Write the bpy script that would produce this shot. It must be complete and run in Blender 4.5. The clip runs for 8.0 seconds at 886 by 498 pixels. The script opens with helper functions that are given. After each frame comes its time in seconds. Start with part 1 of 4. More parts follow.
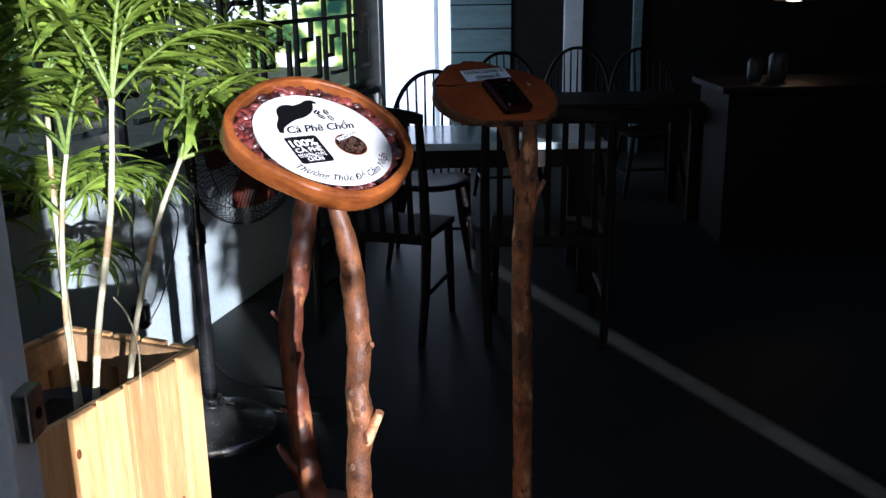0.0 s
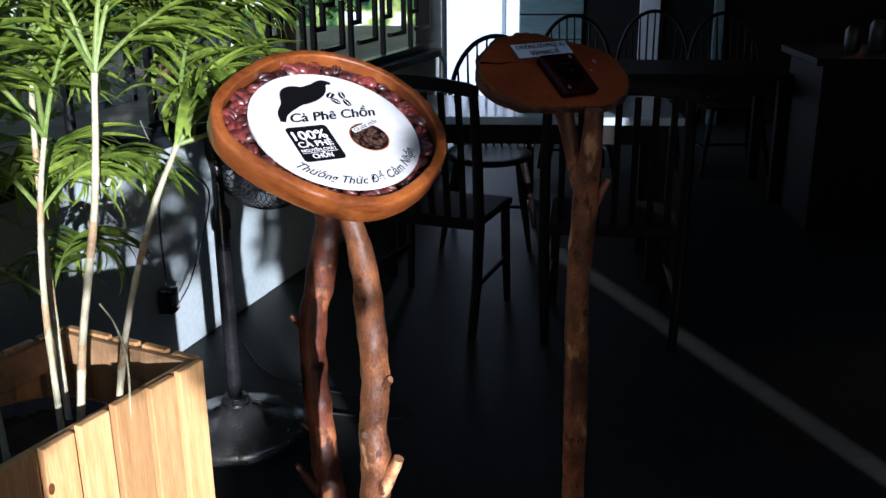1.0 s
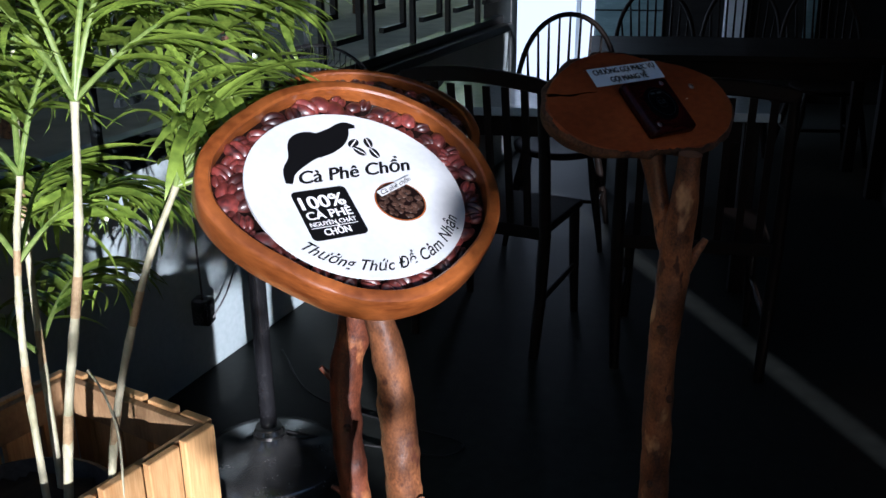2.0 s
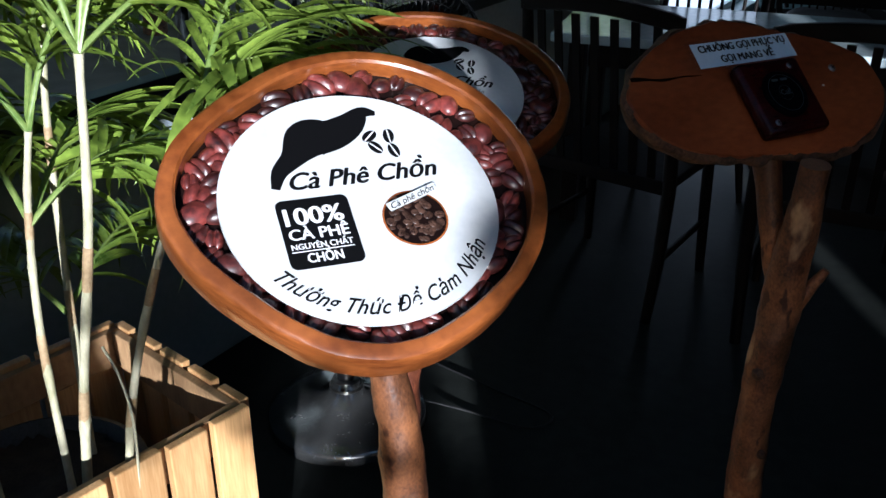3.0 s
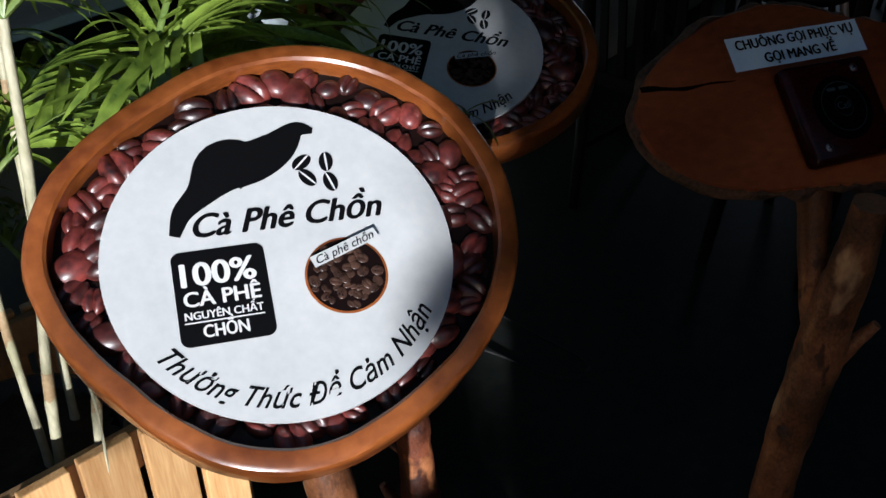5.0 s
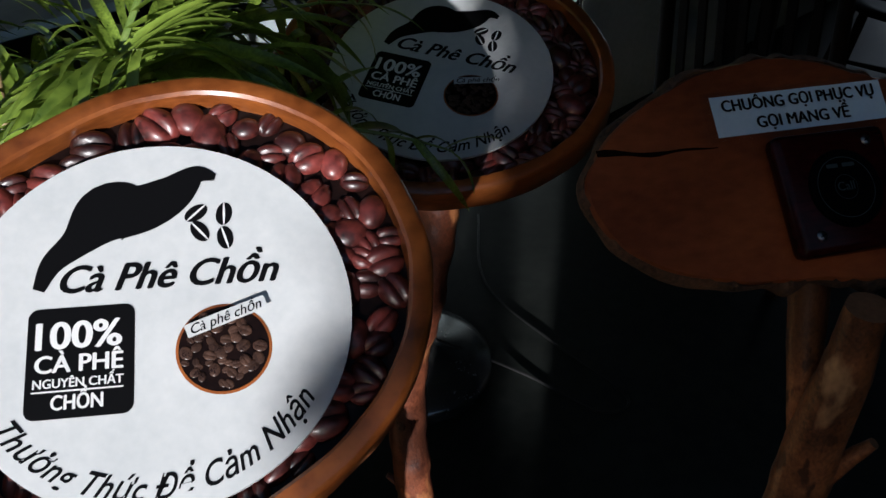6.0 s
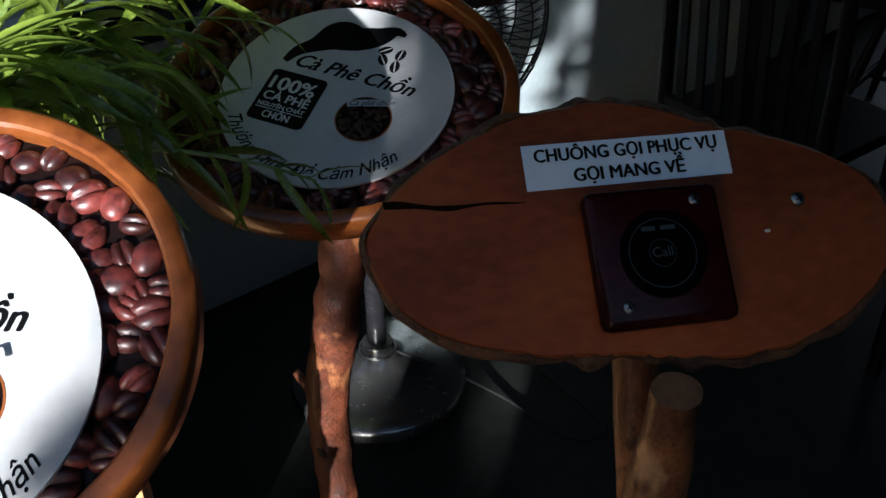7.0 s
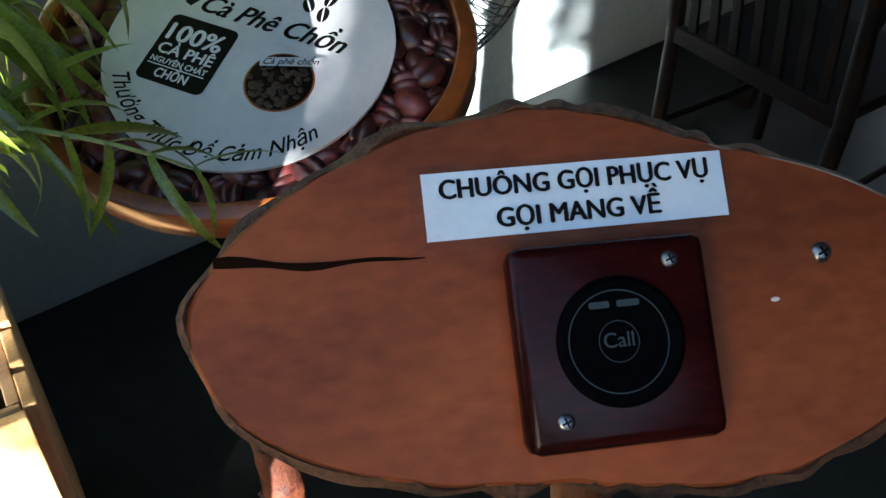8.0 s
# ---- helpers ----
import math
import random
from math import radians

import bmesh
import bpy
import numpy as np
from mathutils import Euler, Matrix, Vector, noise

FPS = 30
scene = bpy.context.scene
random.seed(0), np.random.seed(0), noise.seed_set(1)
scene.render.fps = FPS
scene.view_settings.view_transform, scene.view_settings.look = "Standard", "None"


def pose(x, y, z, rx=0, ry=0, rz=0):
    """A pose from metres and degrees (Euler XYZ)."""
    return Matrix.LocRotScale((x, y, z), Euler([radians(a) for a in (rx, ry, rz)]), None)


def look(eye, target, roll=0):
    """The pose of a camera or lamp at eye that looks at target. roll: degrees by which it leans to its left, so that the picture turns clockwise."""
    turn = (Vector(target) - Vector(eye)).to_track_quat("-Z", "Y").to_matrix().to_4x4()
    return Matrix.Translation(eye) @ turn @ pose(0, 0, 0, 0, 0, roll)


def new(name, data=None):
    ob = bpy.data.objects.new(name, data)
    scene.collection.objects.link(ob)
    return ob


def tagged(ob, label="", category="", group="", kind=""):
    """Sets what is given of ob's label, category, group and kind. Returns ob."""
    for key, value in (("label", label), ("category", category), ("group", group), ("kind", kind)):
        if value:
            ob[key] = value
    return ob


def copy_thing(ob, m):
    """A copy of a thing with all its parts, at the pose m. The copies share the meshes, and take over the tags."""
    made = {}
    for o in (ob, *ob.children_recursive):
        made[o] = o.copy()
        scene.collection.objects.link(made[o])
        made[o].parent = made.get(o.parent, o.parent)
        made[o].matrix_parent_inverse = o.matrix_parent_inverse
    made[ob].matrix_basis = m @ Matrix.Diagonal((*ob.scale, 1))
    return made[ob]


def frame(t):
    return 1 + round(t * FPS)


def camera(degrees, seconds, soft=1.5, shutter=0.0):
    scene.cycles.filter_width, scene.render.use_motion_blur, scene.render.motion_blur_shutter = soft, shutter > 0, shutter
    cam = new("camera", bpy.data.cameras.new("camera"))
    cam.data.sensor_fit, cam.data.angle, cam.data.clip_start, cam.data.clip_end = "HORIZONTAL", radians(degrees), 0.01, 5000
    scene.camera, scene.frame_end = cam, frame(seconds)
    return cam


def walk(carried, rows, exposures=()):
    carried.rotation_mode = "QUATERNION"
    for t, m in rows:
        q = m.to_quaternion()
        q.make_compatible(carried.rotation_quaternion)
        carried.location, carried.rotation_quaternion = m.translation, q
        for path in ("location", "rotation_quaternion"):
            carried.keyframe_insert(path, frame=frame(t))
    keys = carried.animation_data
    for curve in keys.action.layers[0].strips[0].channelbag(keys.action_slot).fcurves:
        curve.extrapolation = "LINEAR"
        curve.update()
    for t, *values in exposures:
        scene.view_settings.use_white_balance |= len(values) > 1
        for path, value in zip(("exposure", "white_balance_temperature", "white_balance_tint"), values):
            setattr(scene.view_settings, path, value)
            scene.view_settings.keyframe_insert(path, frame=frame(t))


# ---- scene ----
cam = camera(50.2, 8.0)
PATH = [
    (0, (0.054, 0.029, 1.46), (0.033, 1.955, 0.923), -0.9),
    (0.5, (0.127, 0.122, 1.441), (-0.01, 2.033, 0.868), -1.5),
    (1, (0.1, 0.391, 1.455), (-0.063, 2.287, 0.84), -0.5),
    (1.5, (0.072, 0.588, 1.493), (-0.127, 2.469, 0.845), -0.6),
    (3, (0.16, 1.067, 1.545), (-0.425, 2.765, 0.665), -0.0),
    (3.5, (0.177, 1.148, 1.588), (-0.491, 2.745, 0.586), -0.1),
    (4, (0.193, 1.202, 1.618), (-0.485, 2.767, 0.575), -0.1),
    (5.5, (0.182, 1.419, 1.593), (-0.561, 2.883, 0.45), -0.2),
    (6, (0.258, 1.513, 1.598), (-0.617, 2.907, 0.461), -0.2),
    (6.5, (0.343, 1.6, 1.598), (-0.603, 2.953, 0.469), 0.0),
    (7, (0.382, 1.691, 1.597), (-0.595, 3.009, 0.452), -0.4),
    (7.5, (0.352, 1.806, 1.581), (-0.599, 3.072, 0.36), -0.0),
    (8, (0.312, 1.908, 1.542), (-0.619, 3.12, 0.252), 0.1),
]
walk(cam, [(t, look(eye, target, roll)) for t, eye, target, roll in PATH],
     exposures=[(0, 1.3, 5150, 18), (1.0, 1.0, 5150, 18), (1.5, 0.85, 5150, 18), (3.0, 1.0, 5050, 12), (3.5, 1.05, 5100, 10), (4.0, 0.75, 5150, 12), (5.5, 0.4, 5400, 12), (6.5, 0.35, 5450, 13), (7.0, 1.25, 5400, 12), (7.5, 2.5, 5450, 11), (8.0, 3.25, 5550, 10)])

# ---- world, sun, lamps ----
SUN_AZ = (0.40, -0.917)          # horizontal direction towards the sun
SUN_EL = radians(9.5)
world = bpy.data.worlds.new("world")
scene.world = world
world.use_nodes = True
wn = world.node_tree.nodes
sky = wn.new("ShaderNodeTexSky")
sky.sky_type = "NISHITA"
sky.sun_disc = False
sky.sun_elevation = SUN_EL
sky.dust_density, sky.ozone_density = 1.0, 1.0
sky.sun_rotation = math.atan2(SUN_AZ[0], SUN_AZ[1])
world.node_tree.links.new(sky.outputs[0], wn["Background"].inputs[0])
wn["Background"].inputs[1].default_value = 0.056
sun_data = bpy.data.lights.new("sun", "SUN")
sun_data.energy, sun_data.angle, sun_data.color = 5.0, radians(0.5), (1.0, 0.90, 0.76)
sun = new("sun", sun_data)
to_sun = Vector((SUN_AZ[0] * math.cos(SUN_EL), SUN_AZ[1] * math.cos(SUN_EL), math.sin(SUN_EL)))
sun.matrix_world = look(to_sun * 20, (0, 0, 0))


# ---- materials ----
def material(name, colour, rough=0.5, metal=0.0, coat=0.0, spec=0.5):
    m = bpy.data.materials.new(name)
    m.use_nodes = True
    b = m.node_tree.nodes["Principled BSDF"]
    b.inputs["Base Color"].default_value = (*colour, 1)
    b.inputs["Roughness"].default_value = rough
    b.inputs["Metallic"].default_value = metal
    b.inputs["Coat Weight"].default_value = coat
    b.inputs["Coat Roughness"].default_value = 0.12
    b.inputs["Specular IOR Level"].default_value = spec
    return m


def nodes_of(m):
    t = m.node_tree
    return t, t.nodes, t.links, t.nodes["Principled BSDF"]


def varied(name, dark, light, scale, rough=0.5, stretch=(1, 1, 1), metal=0.0, coat=0.0, bump=0.0, fine=8.0,
           detail=6.0, spec=0.5, stains=0.0, per="none", rough_span=0.12, span=(0.65, 1.3)):
    """Two colours mixed by a coarse and a fine noise, with bump, blotchy roughness and per-piece shifts."""
    m = material(name, light, rough, metal, coat, spec)
    t, n, l, b = nodes_of(m)
    co = n.new("ShaderNodeTexCoord")
    mp = n.new("ShaderNodeMapping")
    mp.inputs["Scale"].default_value = stretch
    l.new(co.outputs["Object"], mp.inputs["Vector"])
    big = n.new("ShaderNodeTexNoise")
    big.inputs["Scale"].default_value, big.inputs["Detail"].default_value = scale, detail
    small = n.new("ShaderNodeTexNoise")
    small.inputs["Scale"].default_value, small.inputs["Detail"].default_value = scale * fine, 4
    l.new(mp.outputs[0], big.inputs["Vector"])
    l.new(mp.outputs[0], small.inputs["Vector"])
    mix = n.new("ShaderNodeMath")
    mix.operation = "MULTIPLY_ADD"
    mix.inputs[1].default_value = 0.4
    l.new(small.outputs[0], mix.inputs[0])
    half = n.new("ShaderNodeMath")
    half.operation = "MULTIPLY"
    half.inputs[1].default_value = 0.6
    l.new(big.outputs[0], half.inputs[0])
    l.new(half.outputs[0], mix.inputs[2])
    ramp = n.new("ShaderNodeValToRGB")
    ramp.color_ramp.elements[0].position, ramp.color_ramp.elements[1].position = 0.34, 0.66
    ramp.color_ramp.elements[0].color, ramp.color_ramp.elements[1].color = (*dark, 1), (*light, 1)
    l.new(mix.outputs[0], ramp.inputs[0])
    out = ramp.outputs[0]
    if per != "none":
        if per == "object":
            info = n.new("ShaderNodeObjectInfo").outputs["Random"]
        else:
            info = n.new("ShaderNodeNewGeometry").outputs["Random Per Island"]
        hsv = n.new("ShaderNodeHueSaturation")
        rng = n.new("ShaderNodeMapRange")
        rng.inputs["To Min"].default_value, rng.inputs["To Max"].default_value = span
        l.new(info, rng.inputs["Value"])
        l.new(rng.outputs[0], hsv.inputs["Value"])
        l.new(out, hsv.inputs["Color"])
        out = hsv.outputs[0]
    if stains:
        st = n.new("ShaderNodeTexNoise")
        st.inputs["Scale"].default_value, st.inputs["Detail"].default_value = scale * 0.35, 3
        l.new(co.outputs["Object"], st.inputs["Vector"])
        sr = n.new("ShaderNodeValToRGB")
        sr.color_ramp.elements[0].position, sr.color_ramp.elements[1].position = 0.42, 0.62
        sr.color_ramp.elements[0].color = (1 - stains, 1 - stains, 1 - stains, 1)
        l.new(st.outputs[0], sr.inputs[0])
        mul = n.new("ShaderNodeMix")
        mul.data_type, mul.blend_type = "RGBA", "MULTIPLY"
        mul.inputs[0].default_value = 1.0
        l.new(out, mul.inputs[6])
        l.new(sr.outputs[0], mul.inputs[7])
        out = mul.outputs[2]
    l.new(out, b.inputs["Base Color"])
    rr = n.new("ShaderNodeMapRange")
    rr.inputs["To Min"].default_value, rr.inputs["To Max"].default_value = max(0.02, rough - rough_span), min(1, rough + rough_span)
    l.new(mix.outputs[0], rr.inputs["Value"])
    l.new(rr.outputs[0], b.inputs["Roughness"])
    if bump:
        bp = n.new("ShaderNodeBump")
        bp.inputs["Strength"].default_value, bp.inputs["Distance"].default_value = 1.0, bump
        l.new(mix.outputs[0], bp.inputs["Height"])
        l.new(bp.outputs[0], b.inputs["Normal"])
    return m


def leafy(name, dark, light):
    """Thin leaf: lengthwise ribs, light that comes through, shifts from leaf to leaf."""
    m = varied(name, dark, light, 6.0, rough=0.3, stretch=(1, 1, 1), per="object" if name == "palm_leaf" else "island", spec=0.6, span=(0.4, 1.45))
    t, n, l, b = nodes_of(m)
    tr = n.new("ShaderNodeBsdfTranslucent")
    tr.inputs["Color"].default_value = (light[0] * 1.8, light[1] * 1.7, light[2] * 0.9, 1)
    mx = n.new("ShaderNodeMixShader")
    mx.inputs[0].default_value = 0.14
    l.new(b.outputs[0], mx.inputs[1])
    l.new(tr.outputs[0], mx.inputs[2])
    l.new(mx.outputs[0], n["Material Output"].inputs["Surface"])
    return m


def glow(name, colour, strength):
    m = bpy.data.materials.new(name)
    m.use_nodes = True
    n = m.node_tree.nodes
    n.remove(n["Principled BSDF"])
    e = n.new("ShaderNodeEmission")
    e.inputs[0].default_value, e.inputs[1].default_value = (*colour, 1), strength
    m.node_tree.links.new(e.outputs[0], n["Material Output"].inputs["Surface"])
    return m


RIM = varied("varnished_rim_wood", (0.160, 0.040, 0.008), (0.40, 0.122, 0.024), 14.0, rough=0.34, stretch=(1, 1, 4), coat=0.6, bump=0.0004, stains=0.4, fine=6)
SLAB = varied("oiled_slab_wood", (0.22, 0.047, 0.012), (0.43, 0.114, 0.029), 6.0, rough=0.46, stretch=(0.9, 1.9, 1.5), coat=0.0, bump=0.0010, stains=0.5, fine=11, spec=0.25)
BARK = varied("slab_bark", (0.018, 0.010, 0.006), (0.16, 0.080, 0.040), 30.0, rough=0.85, bump=0.004)
LIMB = varied("varnished_branch", (0.065, 0.019, 0.008), (0.45, 0.175, 0.062), 26.0, rough=0.52, stretch=(1, 1, 0.7), coat=0.12, bump=0.0016, stains=0.6, fine=12)
LIMB_DARK = varied("dark_varnished_branch", (0.035, 0.008, 0.004), (0.26, 0.075, 0.030), 22.0, rough=0.5, stretch=(1, 1, 0.7), coat=0.12, bump=0.0028, stains=0.65, fine=12)
def peeled(m, scale, light):
    """Lighter patches where the bark has come off."""
    t, n, l, b = nodes_of(m)
    old = b.inputs["Base Color"].links[0].from_socket
    co = n.new("ShaderNodeTexCoord")
    mp = n.new("ShaderNodeMapping")
    mp.inputs["Scale"].default_value = (1, 1, 0.5)
    nz = n.new("ShaderNodeTexNoise")
    nz.inputs["Scale"].default_value, nz.inputs["Detail"].default_value = scale, 5
    rp = n.new("ShaderNodeValToRGB")
    rp.color_ramp.elements[0].position, rp.color_ramp.elements[1].position = 0.60, 0.66
    mx = n.new("ShaderNodeMix")
    mx.data_type = "RGBA"
    mx.inputs[7].default_value = (*light, 1)
    l.new(co.outputs["Object"], mp.inputs["Vector"])
    l.new(mp.outputs[0], nz.inputs["Vector"])
    l.new(nz.outputs[0], rp.inputs[0])
    l.new(rp.outputs[0], mx.inputs[0])
    l.new(old, mx.inputs[6])
    l.new(mx.outputs[2], b.inputs["Base Color"])


peeled(LIMB, 13.0, (0.64, 0.38, 0.18))
peeled(LIMB, 48.0, (0.07, 0.022, 0.010))
peeled(LIMB_DARK, 15.0, (0.36, 0.14, 0.05))
CUT = varied("cut_branch_end", (0.17, 0.075, 0.033), (0.32, 0.155, 0.07), 30.0, rough=0.6, bump=0.001)
PINE = varied("pine_slat", (0.48, 0.245, 0.085), (0.72, 0.45, 0.20), 5.0, rough=0.45, stretch=(7, 7, 0.5), coat=0.1, bump=0.0005, per="object")
PINE_DARK = varied("weathered_pine_rail", (0.26, 0.15, 0.07), (0.46, 0.29, 0.14), 6.0, rough=0.6, stretch=(4, 1, 1), bump=0.001)
KNOT = varied("pine_knot", (0.10, 0.03, 0.010), (0.26, 0.10, 0.035), 90.0, rough=0.5)
SOIL = varied("damp_soil", (0.012, 0.009, 0.007), (0.06, 0.04, 0.028), 40.0, rough=0.95, bump=0.006)
POT = varied("grey_pot_plastic", (0.05, 0.05, 0.05), (0.11, 0.11, 0.11), 20.0, rough=0.6, bump=0.0005)
LEAF = leafy("palm_leaf", (0.012, 0.036, 0.006), (0.27, 0.375, 0.050))
FAR_LEAF = leafy("garden_leaf", (0.05, 0.10, 0.02), (0.20, 0.27, 0.05))
CANE = varied("palm_cane", (0.30, 0.29, 0.16), (0.62, 0.58, 0.41), 14.0, rough=0.5, stretch=(1, 1, 0.4), bump=0.0008)
RACHIS = varied("palm_rachis", (0.10, 0.17, 0.03), (0.26, 0.33, 0.09), 14.0, rough=0.4)
SHEATH = varied("palm_sheath", (0.26, 0.17, 0.08), (0.48, 0.36, 0.20), 20.0, rough=0.6, bump=0.001)
PAPER = varied("printed_white_sheet", (0.58, 0.60, 0.60), (0.68, 0.69, 0.685), 14.0, rough=0.32, coat=0.25, bump=0.0002, rough_span=0.05)
LABEL = varied("taped_paper", (0.64, 0.79, 0.89), (0.73, 0.86, 0.95), 30.0, rough=0.36, coat=0.35, bump=0.0006)
INK = material("black_ink", (0.004, 0.004, 0.0045), 0.5, spec=0.12)
WHITE_INK = material("white_ink", (0.80, 0.80, 0.79), 0.35, coat=0.2)
PRINT_DARK = varied("dark_bean_print", (0.003, 0.002, 0.002), (0.012, 0.005, 0.004), 30.0, rough=0.4, spec=0.2, rough_span=0.05)
BEAN = varied("roast_bean_print", (0.007, 0.0020, 0.0020), (0.19, 0.036, 0.028), 55.0, rough=0.42, coat=0.55, per="island", rough_span=0.08, span=(0.2, 1.45), fine=3, bump=0.0006)
BEAN.node_tree.nodes["Principled BSDF"].inputs["Coat Roughness"].default_value = 0.30
BEAN_SMALL = varied("dark_roast_print", (0.012, 0.006, 0.005), (0.10, 0.052, 0.034), 120.0, rough=0.3, per="island")
CRACK = material("crack_shadow", (0.012, 0.006, 0.004), 1.0, spec=0.0)
TAPE = material("clear_tape", (0.30, 0.20, 0.16), 0.2, coat=0.5)
nodes_of(TAPE)[3].inputs["Alpha"].default_value = 0.45
TAPE.node_tree.nodes["Principled BSDF"].inputs["Alpha"].default_value = 0.07
MAHOGANY = varied("red_lacquered_box", (0.014, 0.002, 0.002), (0.038, 0.005, 0.0045), 9.0, rough=0.24, stretch=(1, 4, 1), coat=0.0, spec=0.2, rough_span=0.05)
BUTTON = material("black_button", (0.002, 0.002, 0.0025), 0.7, spec=0.02)
SILVER_PRINT = material("silver_print", (0.028, 0.046, 0.048), 0.5)
STEEL = varied("worn_steel", (0.20, 0.20, 0.19), (0.42, 0.41, 0.39), 60.0, rough=0.36, metal=1.0)
BLACK_PAINT = varied("black_enamel", (0.008, 0.008, 0.009), (0.02, 0.02, 0.022), 20.0, rough=0.25, coat=0.3)
GREY_ENAMEL = varied("chromed_base", (0.20, 0.205, 0.20), (0.36, 0.36, 0.35), 14.0, rough=0.24, metal=0.85, stains=0.3)
WIRE = varied("black_wire_coating", (0.008, 0.008, 0.009), (0.02, 0.02, 0.02), 30.0, rough=0.4)
FAN_BLADE = varied("dark_red_blade", (0.10, 0.02, 0.012), (0.18, 0.04, 0.02), 20.0, rough=0.3)
CONCRETE = varied("polished_concrete", (0.017, 0.020, 0.018), (0.046, 0.051, 0.046), 1.6, rough=0.5, bump=0.0004, fine=14, stains=0.45, spec=0.13)
OUT_GROUND = varied("garden_ground", (0.10, 0.09, 0.07), (0.22, 0.20, 0.16), 0.6, rough=0.9, bump=0.01)
WHITE_WALL = varied("painted_plaster", (0.35, 0.42, 0.435), (0.49, 0.56, 0.575), 2.5, rough=0.55, bump=0.0008, fine=18, stains=0.12)
# dark boards and ceiling, near black: part of the room's shade is in the colour
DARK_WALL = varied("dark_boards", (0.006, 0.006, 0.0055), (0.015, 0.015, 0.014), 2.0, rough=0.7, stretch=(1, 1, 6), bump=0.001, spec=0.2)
GREY_BOARD = varied("blue_grey_boards", (0.085, 0.145, 0.148), (0.16, 0.24, 0.245), 2.0, rough=0.5, stretch=(1, 1, 8), bump=0.001)
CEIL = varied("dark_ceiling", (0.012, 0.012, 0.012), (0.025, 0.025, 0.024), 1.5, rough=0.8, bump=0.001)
LATTICE = varied("black_lattice_paint", (0.010, 0.013, 0.014), (0.026, 0.032, 0.034), 12.0, rough=0.35, coat=0.2)
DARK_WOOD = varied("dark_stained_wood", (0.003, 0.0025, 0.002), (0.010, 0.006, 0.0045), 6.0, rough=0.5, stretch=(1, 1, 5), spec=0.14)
TABLE_TOP = varied("slate_table_top", (0.36, 0.44, 0.46), (0.48, 0.56, 0.58), 5.0, rough=0.2, coat=0.4)
JAMB_PAINT = varied("white_jamb_paint", (0.55, 0.60, 0.62), (0.70, 0.74, 0.75), 6.0, rough=0.4, bump=0.0005)
# emission in place of the blown-out day outside
BRIGHT_OUT = glow("daylight_glow", (0.92, 0.98, 1.0), 0.62)
LAMP_GLOW = glow("warm_bulb", (1.0, 0.62, 0.30), 4.0)
# far garden: sunlit patches and dark gaps are put into the emission colour
GARDEN_GLOW = glow("garden_glow", (0.5, 0.6, 0.3), 1.0)
gt = GARDEN_GLOW.node_tree
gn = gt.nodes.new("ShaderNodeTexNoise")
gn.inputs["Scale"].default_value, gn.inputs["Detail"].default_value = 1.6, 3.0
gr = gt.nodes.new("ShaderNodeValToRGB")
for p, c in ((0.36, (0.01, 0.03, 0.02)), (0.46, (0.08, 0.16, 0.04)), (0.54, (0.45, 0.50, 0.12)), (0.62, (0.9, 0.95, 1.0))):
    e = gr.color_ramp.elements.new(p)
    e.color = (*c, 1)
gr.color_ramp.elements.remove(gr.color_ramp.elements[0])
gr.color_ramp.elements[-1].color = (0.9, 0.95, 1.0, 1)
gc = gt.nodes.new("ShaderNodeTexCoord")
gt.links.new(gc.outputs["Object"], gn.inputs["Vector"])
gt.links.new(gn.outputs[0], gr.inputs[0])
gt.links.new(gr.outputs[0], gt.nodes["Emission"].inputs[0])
SHADE = varied("copper_shade", (0.25, 0.09, 0.03), (0.45, 0.18, 0.07), 20.0, rough=0.35, metal=0.8)
CREAM = varied("grey_crockery", (0.018, 0.018, 0.017), (0.04, 0.04, 0.037), 12.0, rough=0.4)


# ---- building helpers ----
def mesh_of(name, bm, *mats, smooth=None):
    me = bpy.data.meshes.new(name)
    bm.normal_update()
    bm.to_mesh(me)
    bm.free()
    for m in mats:
        me.materials.append(m)
    if smooth is not None:
        me.polygons.foreach_set("use_smooth", [True] * len(me.polygons))
        me.set_sharp_from_angle(angle=radians(smooth))
    return me


def part(name, bm, mat, parent, label="", smooth=None, at=None):
    """Links a bmesh as one mesh under a thing or a part."""
    mats = mat if isinstance(mat, tuple) else (mat,)
    ob = new(name, bm if isinstance(bm, bpy.types.Mesh) else mesh_of(name, bm, *mats, smooth=smooth))
    ob.parent = parent
    if at is not None:
        ob.matrix_basis = at
    if label:
        ob["label"] = label
    return ob


def thing(name, m, label, category, group="", kind=""):
    ob = new(name)
    ob.empty_display_size = 0.05
    ob.matrix_basis = m
    return tagged(ob, label, category, group, kind)


def single(name, bm, mat, label, category="", kind="", smooth=None, m=None):
    mats = mat if isinstance(mat, tuple) else (mat,)
    ob = new(name, mesh_of(name, bm, *mats, smooth=smooth))
    if m is not None:
        ob.matrix_basis = m
    return tagged(ob, label, category, "", kind)


